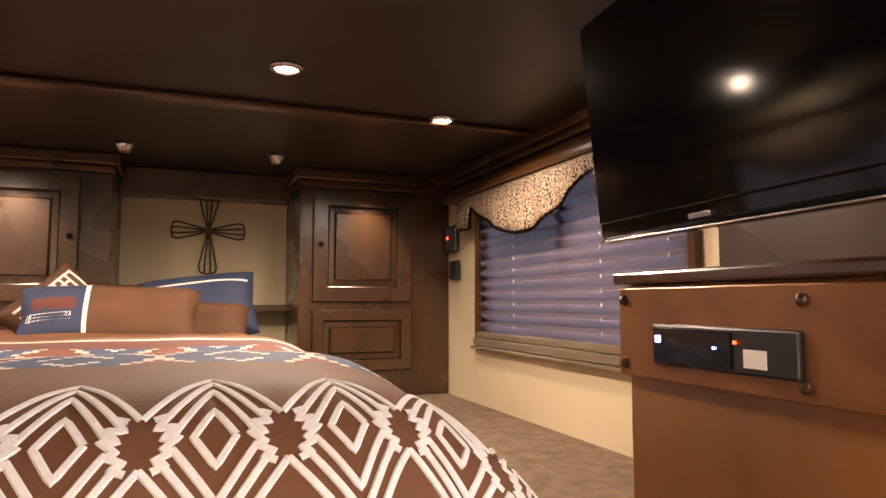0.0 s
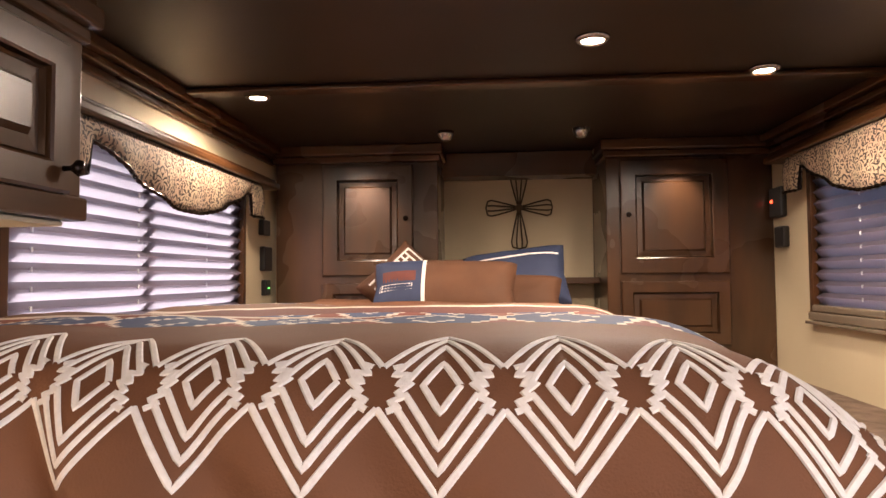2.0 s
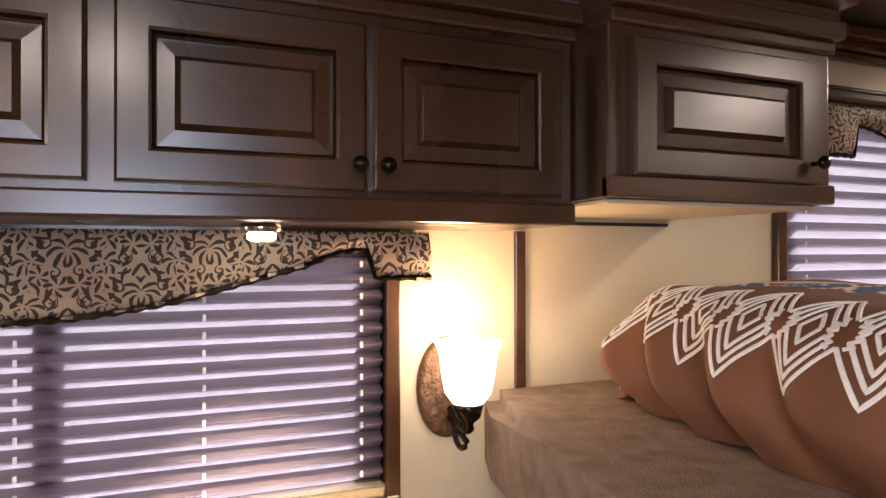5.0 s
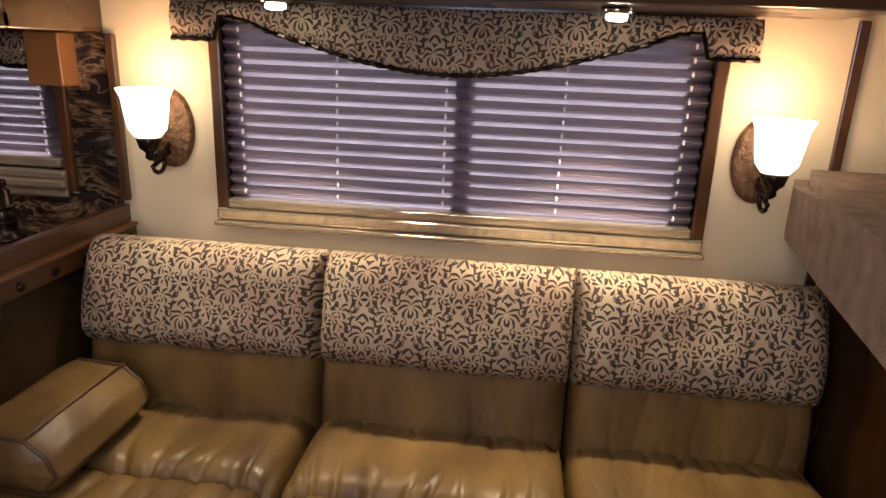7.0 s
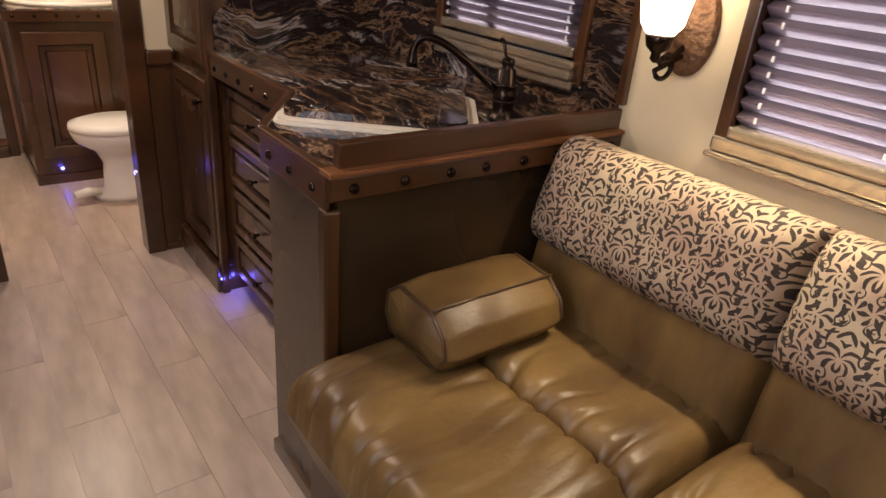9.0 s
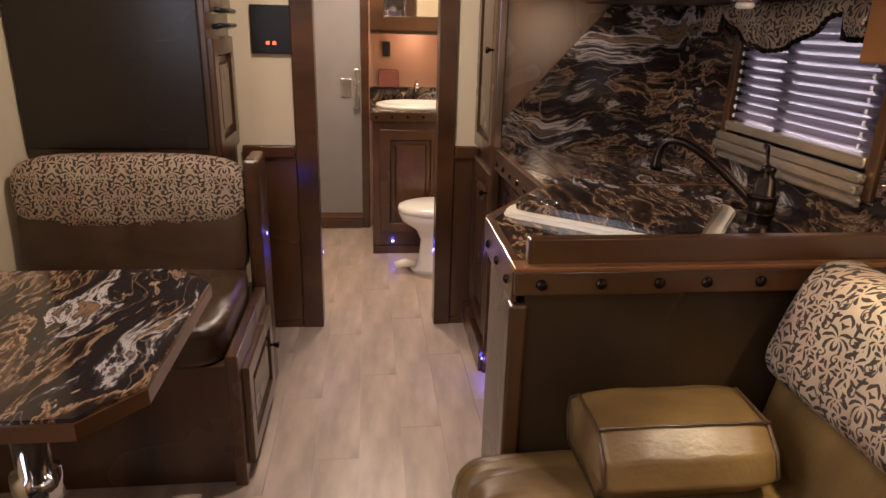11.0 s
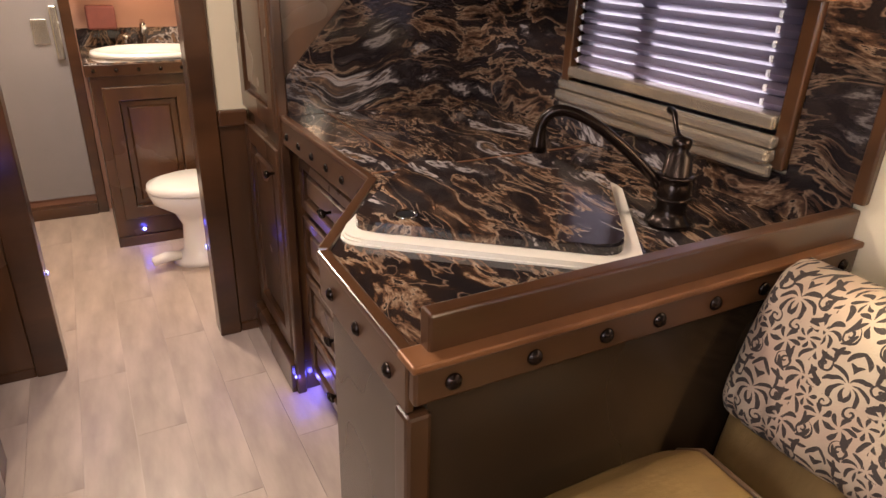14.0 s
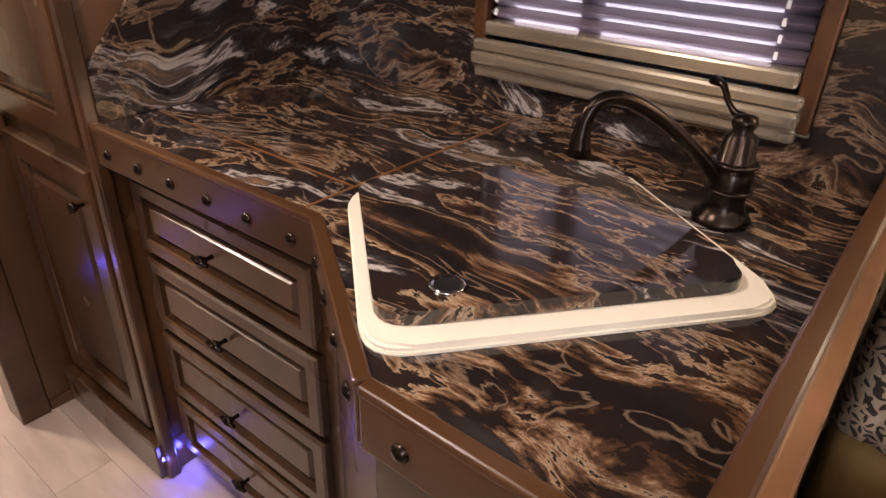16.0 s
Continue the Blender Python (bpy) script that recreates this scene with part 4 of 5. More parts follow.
boxp("bracket", BLACK, tv, 1.72, 1.86, -1.949, -1.63, 1.66, 1.8, 0.004)
back = boxp("back_panel", WOOD, None, 1.55, 2.2, -W + 0.001, -1.95, 1.526, CEIL - 0.002, 0.003)
tagged(back, "dark wooden panel behind the television", "panel", kind="structure")

# ---- upper cabinets ----


def upper_cabinet(x0, x1, front, z0, doors, label, dz0, dz1):
    c = thing("upper_cabinet", ((x0 + x1) / 2, front, z0), label, "cabinet", "upper cabinets")
    boxp("body", WOOD, c, x0, x1, front, -0.001, z0, CEIL - 0.002, 0.004)
    bm = bmesh.new()
    for d, a, b in ((0.012, 0.05, 0.075), (0.03, 0.075, 0.11), (0.02, 0.11, 0.135), (0.05, 0.135, 0.17), (0.075, 0.17, CEIL - dz1 - 0.002)):
        box(bm, x0 - 0.001, x1 + d * 0.4, front - d, front + 0.05, dz1 + a - 0.03, dz1 + b - 0.03 if b < 0.2 else CEIL - 0.002, 0.006)
    part("crown", bm, WOODH, c)
    boxp("light_rail", TRIM, c, x0, x1, front - 0.012, front + 0.02, z0, z0 + 0.036, 0.004)
    for a, b, kx in doors:
        m = frame_m((a, front - 0.001, dz0), (1, 0, 0), (0, -1, 0))
        cab_door(c, m, b - a, dz1 - dz0, (kx - a, 0.035), stile=0.045, raised=0.028)
    return c


upper_cabinet(-0.02, 1.76, -0.30, 1.515, ((1.40, 1.728, 1.415), (1.05, 1.388, 1.373), (0.68, 1.017, 0.695), (0.33, 0.668, 0.653), (0.0, 0.3, 0.02)), "dark wooden upper cabinet with raised-panel doors over the sofa", 1.562, 1.81)
upper_cabinet(1.762, 2.262, -0.40, 1.556, ((1.80, 2.21, 2.19),), "dark wooden upper cabinet with one raised-panel door over the bed", 1.592, 1.815)
soffit = boxp("soffit", WALLM, None, 1.775, 2.25, -0.38, -0.002, 1.548, 1.5555, 0.002)
tagged(soffit, "cream vinyl soffit under the upper cabinet", "panel", kind="structure")
upper_cabinet(-1.2, -0.022, -0.34, 1.425, ((-1.18, -0.62, -0.64), (-0.6, -0.04, -0.06)), "dark wooden upper cabinet over the kitchen counter", 1.465, 1.81)
wb = boxp("valance_bracket", MEDIAW, None, -0.195, -0.1, -0.075, -0.001, 1.29, 1.423, 0.004)
tagged(wb, "light brown wooden end block beside the kitchen valance", "trim")
strip = boxp("strip_light", BLACK, None, 1.78, 2.22, -0.012, -0.001, 1.53, 1.538, 0.002)
tagged(strip, "thin dark strip on the wall under the upper cabinet", "light fitting")
for x in (1.25, 0.52, -0.45):
    z = 1.515 if x > 0 else 1.425
    s = thing("puck_light", (x, -0.2, z), "small chrome puck light under the cabinet, " + ("switched on" if x > 0 else "switched off"), "light", "puck lights")
    part("ring", lathe(((0.034, 0), (0.033, -0.012), (0.027, -0.016), (0.024, -0.012), (0.024, 0)), 20, Matrix.Translation((x, -0.2, z - 0.0005))), CHROME, s, smooth=True)
    part("lens", lathe(((0.022, -0.006), (0.022, -0.024), (0.015, -0.028), (0, -0.028)), 16, Matrix.Translation((x, -0.2, z - 0.0005))), LAMP_ON if x > 0 else PORC, s)
    if x > 0:
        lamp("SPOT", "puck_lamp", (x, -0.2, z - 0.035), 44 if x > 1 else 30, (1.0, 0.8, 0.52), 0.02, (x, -0.24, 0) if x > 1 else (x - 0.06, -0.32, 0), 78)

# ---- sconces ----


def sconce(x):
    c = thing("wall_sconce", (x, 0, 1.08), "lit frosted glass wall sconce with scrolled antique copper bracket", "lamp", "wall sconces")
    m = Matrix.Translation((x, -0.001, 1.19)) @ Matrix.Rotation(radians(90), 4, "X") @ Matrix.Diagonal((0.62, 1, 1, 1))
    part("back_plate", lathe(((0.105, 0), (0.104, 0.008), (0.09, 0.016), (0.075, 0.012), (0.05, 0.022), (0, 0.026)), 28, m), SCONCEM, c, smooth=True)
    pts = [(x, -0.02, 1.13)]
    for i in range(15):
        a = radians(200 + 26 * i)
        r = 0.036 * (1 - i / 22)
        pts.append((x, -0.075 + r * math.cos(a), 1.115 + r * math.sin(a)))
    part("scroll", tube(pts, 0.006, 8), BRONZE, c, smooth=True)
    b = Matrix.Translation((x, -0.115, 1.14))
    part("cup", lathe(((0.004, -0.02), (0.012, -0.012), (0.01, 0.0), (0.024, 0.012), (0.03, 0.034), (0.026, 0.04), (0, 0.04)), 20, b), BRONZE, c, smooth=True)
    part("arm", tube([(x, -0.02, 1.15), (x, -0.06, 1.125), (x, -0.1, 1.122), (x, -0.115, 1.135)], 0.007, 8), BRONZE, c, smooth=True)
    part("shade", lathe(((0.03, 0.04), (0.045, 0.06), (0.052, 0.1), (0.056, 0.135), (0.066, 0.158), (0.062, 0.158), (0.052, 0.135), (0.048, 0.1), (0.04, 0.06), (0.0, 0.046)), 28, b), GLASS_ON, c, "lit frosted glass bell", True)
    lamp("POINT", "sconce_lamp", (x, -0.115, 1.34), 2.0, (1.0, 0.64, 0.37), 0.04)


sconce(0.145)
sconce(1.645)

# ---- sofa ----
sofa = thing("sofa", (0.88, -0.55, 0), "tan leather three-seat sofa with damask headrest rolls", "sofa")
boxp("base", LEATHERD, sofa, 0.03, 1.77, -0.88, -0.02, 0.04, 0.36, 0.01)
boxp("plinth", BLACK, sofa, 0.06, 1.74, -0.9, -0.05, 0, 0.045, 0)
SX = (0.03, 0.63, 1.225, 1.77)


def pad(sx, sy, sz, seed, pleat, roll=4.0):
    """Upholstered pad: flat sides that butt against the next, gathered folds along both long edges."""
    def f(u, v, k):
        a, b = 2 * u - 1, 2 * v - 1
        body = max(0, 1 - abs(a) ** 14) ** 0.4 * max(0, 1 - abs(b) ** roll) ** 0.45
        g = noise.noise((a * 2 + seed, b * 1.2, 1.3))
        ph = a * 27 + 5.0 * noise.noise((a * 2.4 + seed, b * 0.9, 5)) + 2.5 * a * abs(b)
        crease = -max(0.0, math.sin(ph)) ** 3 * (0.05 + abs(b) ** 2.6) * (0.5 + 0.9 * abs(noise.noise((a * 5, seed, 2))))
        pinch = -abs(math.sin(ph * 1.9)) ** 2 * abs(a) ** 5 * abs(b) ** 2 * 0.9
        fold = (crease + pinch) * (1 - abs(a) ** 12)
        return Vector((a * sx / 2, b * sy / 2, k * sz / 2 * body + (pleat * fold + 0.006 * g if k > 0 else 0) * min(1, body * 1.5)))
    bm = sheet(lambda u, v: f(u, v, 1), 96, 44)
    low = sheet(lambda u, v: f(u, v, -1), 20, 12)
    me = bpy.data.meshes.new("half")
    low.to_mesh(me)
    low.free()
    bm.from_mesh(me)
    bpy.data.meshes.remove(me)
    return bm


for i in range(3):
    a, b = SX[i], SX[i + 1]
    w, cx = b - a - 0.002, (a + b) / 2
    for nm, sy, sz, at, tilt, mt, pl, rl, lb in (
            ("seat_cushion", 0.37, 0.24, (-0.748, 0.445), 2, LEATHER, 0.04, 9, ""),
            ("seat_cushion", 0.31, 0.2, (-0.435, 0.47), -2, LEATHER, 0.04, 8, ""),
            ("back_cushion", 0.34, 0.2, (-0.215, 0.63), 80, LEATHER, 0.034, 9, ""),
            ("headrest", 0.27, 0.25, (-0.2, 0.805), 72, DAMASK, 0.022, 5, "cream damask headrest roll")):
        part(nm, lay_uv(pad(w, sy, sz, i * 3.7 + sz * 9, pl, rl), 0, 1, cx), mt, sofa, lb, True, m=Matrix.Translation((cx, *at)) @ Euler((radians(tilt), 0, 0)).to_matrix().to_4x4())
boxp("frame", LEATHERD, sofa, 0.04, 1.76, -0.16, -0.02, 0.3, 0.86, 0.03)


def bolster(cx, y0, y1, z):
    p = thing("bolster_pillow", (cx, (y0 + y1) / 2, z), "tan leather wedge bolster lying on the sofa", "pillow")
    bm = bmesh.new()
    prof = [(-0.1, 0.0), (0.09, 0.0), (0.128, 0.05), (0.11, 0.1), (0.06, 0.142), (-0.07, 0.148), (-0.118, 0.11), (-0.125, 0.05)]
    prof = [(px * 0.9, pz * 0.87) for px, pz in prof]
    n, secs = 22, []
    for k in range(n + 1):
        t = k / n
        e = abs(2 * t - 1)
        f = 1 - 0.1 * e ** 10
        ring = []
        for i in range(8):
            (ax, az), (bx, bz) = prof[i], prof[(i + 1) % 8]
            for h in (0.0, 0.12, 0.5, 0.88):
                px, pz = ax + (bx - ax) * h, az + (bz - az) * h
                puff = 1 + 0.05 * (1 - e ** 4) * (0.6 if h == 0.5 else 0.35)
                sag = 0.004 * noise.noise((px * 12, t * 5, pz * 9))
                ring.append(bm.verts.new((cx + px * f * puff, y0 + (y1 - y0) * t, z + pz * f * puff + 0.07 * (1 - f) + sag)))
        secs.append(ring)
    m = len(secs[0])
    for a, b in zip(secs, secs[1:]):
        for i in range(m):
            bm.faces.new((a[i], a[(i + 1) % m], b[(i + 1) % m], b[i]))
    for ring, yy, flip in ((secs[0], y0 - 0.014, False), (secs[-1], y1 + 0.014, True)):
        c = bm.verts.new((cx, yy, z + 0.062))
        for i in range(m):
            bm.faces.new((ring[i], ring[(i + 1) % m], c))
    part("cover", bm, LEATHER, p, smooth=True)
    for y in (y0, y1):
        loop = [(cx + px * 0.91, y, z + 0.007 + pz * 0.91) for px, pz in prof]
        part("piping", tube(loop + loop[:1], 0.004, 6), LEATHERD, p, smooth=True)
    part("seam", tube([(cx + 0.056, y0 + (y1 - y0) * i / 8, z + 0.1262 + 0.001 * (i % 2)) for i in range(9)], 0.0028, 6), LEATHERD, p, smooth=True)
    return p


bolster(0.152, -0.71, -0.4, 0.575)

# ---- kitchen ----
CT = 0.92
outline = [(0.0, 0.0), (0.0, -0.815), (-0.32, -0.812), (-0.61, -0.61), (-1.21, -0.625), (-1.21, 0.0)]
counter = thing("kitchen_counter", (-0.6, -0.3, 0.88), "dark polished marble-look worktop with riveted copper edge", "worktop")
part("worktop", prism([(x, y) for x, y in outline], 0.885, CT, bevel=0.004), MARBLE, counter)
for (xa, ya), (xb, yb) in zip(outline[1:4], outline[2:5]):
    d = Vector((xb - xa, yb - ya, 0))
    L = d.length
    u = d / L
    nrm = Vector((u.y, -u.x, 0))
    nrm = nrm if nrm.y < 0 else -nrm
    m = Matrix(((u.x, -nrm.x, 0, xa), (u.y, -nrm.y, 0, ya), (0, 0, 1, 0), (0, 0, 0, 1)))
    boxp("edge_strip", WOODH, counter, 0, L, -0.012, -0.001, 0.845, 0.915, 0.003, m=m)
    rivets(counter, [m @ Vector((L * (i + 0.5) / max(2, round(L / 0.1)), -0.011, 0.875)) for i in range(max(2, round(L / 0.1)))], nrm)
    boxp("edge_cap", TRIM, counter, 0, L, -0.014, 0.006, 0.913, 0.925, 0.003, m=m)
boxp("joint", COPPER, counter, -0.653, -0.648, -0.6, -0.02, CT - 0.001, CT + 0.0012, 0)
boxp("joint", COPPER, counter, -1.2, -0.653, -0.505, -0.501, CT - 0.001, CT + 0.0012, 0)
rail = thing("counter_rail", (0, -0.4, 0.85), "copper-brown wooden rail with bronze studs along the counter end", "rail")
boxp("upstand", TRIM, rail, -0.022, 0.004, -0.80, -0.002, CT + 0.001, 0.975, 0.004)
boxp("band", TRIM, rail, 0.001, 0.018, -0.825, -0.002, 0.866, 0.915, 0.004)
boxp("lip", COPPER, rail, -0.02, 0.024, -0.83, -0.002, 0.915, 0.926, 0.003)
rivets(rail, [(0.018, y, 0.889) for y in (-0.775, -0.66, -0.545, -0.45, -0.34, -0.235, -0.13, -0.04)], (1, 0, 0), 0.0115)
penin = thing("peninsula_cabinet", (-0.15, -0.4, 0), "dark brown panelled peninsula cabinet at the sofa end", "cabinet")
boxp("end_panel", PANEL, penin, -0.02, 0.0, -0.80, -0.002, 0, 0.884, 0.002)
boxp("corner_post", WOOD, penin, -0.03, 0.008, -0.83, -0.795, 0, 0.844, 0.006)
part("front_panel", prism([(-0.03, -0.79), (-0.03, -0.81), (-0.315, -0.807), (-0.31, -0.78)], 0.04, 0.843), WHITEP, penin, "taupe side panel")
part("corner_panel", prism([(-0.3, -0.79), (-0.318, -0.805), (-0.60, -0.605), (-0.58, -0.59)], 0.04, 0.843), WOOD, penin)
boxp("skirting", WOOD, penin, -0.315, 0.012, -0.822, -0.77, 0, 0.045, 0.003)
base = thing("drawer_cabinet", (-0.9, -0.3, 0), "dark wooden drawer cabinet with four framed drawers under the counter", "cabinet")
boxp("body", WOOD, base, -1.205, -0.6, -0.585, -0.002, 0.09, 0.884, 0.003)
boxp("kick", WOOD, base, -1.205, -0.6, -0.53, -0.002, 0, 0.089, 0)
for i, (z0, z1) in enumerate(((0.665, 0.82), (0.475, 0.645), (0.285, 0.455), (0.105, 0.265))):
    m = frame_m((-1.17, -0.586, z0), (1, 0, 0), (0, -1, 0))
    cab_door(base, m, 0.52, z1 - z0, (0.26, (z1 - z0) / 2), "drawer", 0.032, 0.012, True)

tall = thing("tall_cabinet", (-1.45, -0.3, 0), "tall dark wooden closet beside the bathroom doorway", "cabinet")
boxp("body", WOOD, tall, PX + 0.001, -1.222, -0.62, -0.002, 0.11, CEIL - 0.002, 0.004)
boxp("base", WOOD, tall, PX + 0.001, -1.222, -0.66, -0.002, 0, 0.11, 0.004)
m = frame_m((PX + 0.03, -0.621, 0.86), (1, 0, 0), (0, -1, 0))
cab_door(tall, m, 0.4, 1.1, (0.36, 0.4))
m = frame_m((PX + 0.03, -0.621, 0.13), (1, 0, 0), (0, -1, 0))
cab_door(tall, m, 0.4, 0.68, (0.36, 0.6))
boxp("front_post", TRIM, tall, -1.235, -1.205, -0.645, -0.615, 0, CEIL - 0.003, 0.005)
splash = thing("backsplash", (-1.2, -0.3, CT), "dark polished marble-look backsplash panels", "backsplash", kind="structure")
bm = bmesh.new()
pts = [(-0.615, CT + 0.001), (-0.615, 1.02), (-0.25, 1.424), (-0.001, 1.424), (-0.001, CT + 0.001)]
lo = [bm.verts.new((-1.221, y, z)) for y, z in pts]
hi = [bm.verts.new((-1.209, y, z)) for y, z in pts]
bm.faces.new(lo)
bm.faces.new(hi)
for i in range(5):
    bm.faces.new((lo[i], lo[(i + 1) % 5], hi[(i + 1) % 5], hi[i]))
part("panel", bm, SPLASH, splash)
boxp("panel", SPLASH, splash, -1.208, -0.792, -0.01, -0.001, CT + 0.001, 1.424, 0)
boxp("panel", SPLASH, splash, -0.138, -0.013, -0.01, -0.001, CT + 0.001, 1.424, 0)
boxp("panel", SPLASH, splash, -0.792, -0.138, -0.01, -0.001, CT + 0.001, 0.994, 0)
boxp("edge_trim", TRIM, splash, -0.012, 0.012, -0.02, -0.001, CT + 0.066, 1.424, 0.004)

# sink with its cover, faucet
sink = thing("sink", (-0.345, -0.47, CT), "cream enamel corner sink set into the worktop", "sink")
SINK = [(-0.345, -0.79), (-0.045, -0.42), (-0.375, -0.175), (-0.635, -0.53)]


def rounded(poly, r, n=6):
    out = []
    k = len(poly)
    for i in range(k):
        p, a, b = Vector(poly[i]), Vector(poly[i - 1]), Vector(poly[(i + 1) % k])
        da, db = (a - p).normalized() * r, (b - p).normalized() * r
        for j in range(n + 1):
            t = j / n
            out.append(tuple((p + da) * (1 - t) ** 2 + p * 2 * t * (1 - t) + (p + db) * t ** 2))
    return out


def scaled(poly, f, dx=0, dy=0):
    cx, cy = sum(p[0] for p in poly) / len(poly), sum(p[1] for p in poly) / len(poly)
    return [(cx + (x - cx) * f + dx, cy + (y - cy) * f + dy) for x, y in poly]


part("flange", prism(rounded(scaled(SINK, 1.015), 0.055), CT + 0.0003, CT + 0.004, bevel=0.0015), CREAM, sink)
part("rim", prism(rounded(SINK, 0.05), CT + 0.0005, CT + 0.012, bevel=0.004), CREAM, sink, smooth=False)
lid = thing("sink_cover", (-0.345, -0.47, CT + 0.012), "polished marble-look cover board lying over the sink", "sink cover")
COVER = scaled(SINK, 0.91, -0.014, 0.002)
part("board", prism(rounded(COVER, 0.045), CT + 0.0125, CT + 0.03, bevel=0.004), MARBLE, lid)
part("finger_hole", lathe(((0.021, 0), (0.02, 0.003), (0.016, 0.003), (0.015, 0.001), (0, 0.001)), 20, Matrix.Translation((-0.34, -0.668, CT + 0.0302))), CHROME, lid, "chrome-ringed finger hole", True)
# Black disc stands in for the shade inside the open hole.
part("hole_shade", lathe(((0.0148, 0.0012), (0, 0.0018)), 16, Matrix.Translation((-0.34, -0.668, CT + 0.0302))), BLACK, lid)
faucet = thing("kitchen_faucet", (-0.17, -0.24, CT), "dark bronze gooseneck kitchen faucet with lever", "faucet")
FX, FY = -0.185, -0.235
part("body", lathe(((0.04, 0), (0.04, 0.008), (0.032, 0.014), (0.026, 0.03), (0.028, 0.05), (0.029, 0.075), (0.026, 0.08), (0.03, 0.085), (0.025, 0.09), (0.022, 0.125), (0.013, 0.132), (0.017, 0.142), (0.015, 0.152), (0, 0.156)), 24, Matrix.Translation((FX, FY, CT + 0.0005))), BRONZE, faucet, smooth=True)
tip = Vector((-0.325, -0.425, CT + 0.115))
start = Vector((FX, FY, CT + 0.045))
flat = Vector((tip.x - FX, tip.y - FY, 0))
c1, c2 = start + flat * 0.5 + Vector((0, 0, 0.12)), start + flat * 1.02 + Vector((0, 0, 0.205))
arc = []
for i in range(19):
    s = i / 18
    arc.append(start * (1 - s) ** 3 + c1 * 3 * s * (1 - s) ** 2 + c2 * 3 * s * s * (1 - s) + (tip + Vector((0, 0, 0.012))) * s ** 3)
arc.append(tip)
part("spout", tube(arc, [0.0095] * 17 + [0.011, 0.014, 0.016], 14), BRONZE, faucet, smooth=True)
part("lever", tube([(FX, FY, CT + 0.15), (FX - 0.018, FY + 0.008, CT + 0.152), (FX - 0.03, FY + 0.013, CT + 0.162), (FX - 0.042, FY + 0.018, CT + 0.182), (FX - 0.06, FY + 0.025, CT + 0.186)], [0.006, 0.005, 0.004, 0.005, 0.0075], 10), BRONZE, faucet, smooth=True)
for h in (0.046, 0.084):
    part("ring", lathe(((0.029, h), (0.0325, h + 0.002), (0.0325, h + 0.005), (0.029, h + 0.007)), 24, Matrix.Translation((FX, FY, CT + 0.0005))), BRONZE, faucet, smooth=True)

# ---- dinette ----
bench = thing("dinette_bench", (-0.95, -1.9, 0), "dinette bench with brown leather seat and damask headrest", "bench")
boxp("side_panel", WOOD, bench, -1.25, -0.58, -1.505, -1.47, 0, 0.44, 0.004)
boxp("end_post", TRIM, bench, -1.27, -1.1, -1.515, -1.465, 0.0, 0.9, 0.012)
boxp("box", WOOD, bench, -1.25, -0.6, -W + 0.001, -1.506, 0, 0.4, 0.003)
cab_door(bench, frame_m((-0.62, -1.469, 0.05), (-1, 0, 0), (0, 1, 0)), 0.46, 0.33, (0.4, 0.2))
part("seat", cushion(0.56, 0.76, 0.15, 0.004, 2, 7), LEATHERD, bench, smooth=True, m=Matrix.Translation((-0.86, -1.89, 0.455)))
part("backrest", cushion(0.74, 0.32, 0.14, 0.005, 4, 5, 28, 26), LEATHERD, bench, "gathered brown leather backrest", True, m=Matrix.Translation((-1.13, -1.89, 0.62)) @ Euler((radians(84), 0, radians(90))).to_matrix().to_4x4())
part("headrest", lay_uv(cushion(0.75, 0.25, 0.15, 0.002, 6, 4), 0, 1), DAMASK, bench, "cream damask headrest", True, m=Matrix.Translation((-1.14, -1.89, 0.785)) @ Euler((radians(84), 0, radians(90))).to_matrix().to_4x4())
table = thing("dinette_table", (-0.13, -1.9, 0), "marble-look dinette table with brown edge and chrome pedestal", "table")
TB = [(-0.47, -1.56), (-0.375, -1.47), (0.1, -1.47), (0.2, -1.55), (0.2, -W + 0.01), (-0.47, -W + 0.01)]
part("edge", prism(TB, 0.715, 0.745), TRIM, table)
part("tabletop", prism(scaled(TB, 0.985), 0.7455, 0.752, bevel=0.002), MARBLE, table)
part("pedestal", lathe(((0.09, 0), (0.085, 0.012), (0.035, 0.025), (0.032, 0.5), (0.042, 0.505), (0.042, 0.56), (0.03, 0.565), (0.028, 0.714)), 24, Matrix.Translation((0.06, -1.7, 0))), CHROME, table, smooth=True)
part("clamp_knob", lathe(((0.012, 0), (0.012, 0.03), (0.024, 0.034), (0.024, 0.055), (0, 0.058)), 14, Matrix.Translation((0.09, -1.68, 0.53)) @ Matrix.Rotation(radians(90), 4, "Y")), BLACK, table, smooth=True)
fridge = thing("refrigerator", (-1.4, -1.95, 0), "tall refrigerator cabinet with dark glossy door panels", "refrigerator")
boxp("body", WOOD, fridge, -1.68, -1.29, -W + 0.001, -1.64, 0, CEIL - 0.002, 0.004)
boxp("front_panel", FRIDGEM, fridge, -1.289, -1.275, -W + 0.01, -1.66, 0.9, CEIL - 0.01, 0.004, "dark glossy side panel")
cab_door(fridge, frame_m((-1.3, -1.639, 0.86), (-1, 0, 0), (0, 1, 0)), 0.34, 0.42, None)
cab_door(fridge, frame_m((-1.3, -1.639, 1.36), (-1, 0, 0), (0, 1, 0)), 0.34, 0.6, None)
part("latch", tube([(-1.36, -1.63, 1.315), (-1.36, -1.6, 1.32), (-1.6, -1.6, 1.32), (-1.6, -1.63, 1.315)], 0.009, 8), BLACK, fridge, smooth=True)
part("latch", tube([(-1.36, -1.63, 1.375), (-1.36, -1.6, 1.37), (-1.6, -1.6, 1.37), (-1.6, -1.63, 1.375)], 0.009, 8), BLACK, fridge, smooth=True)
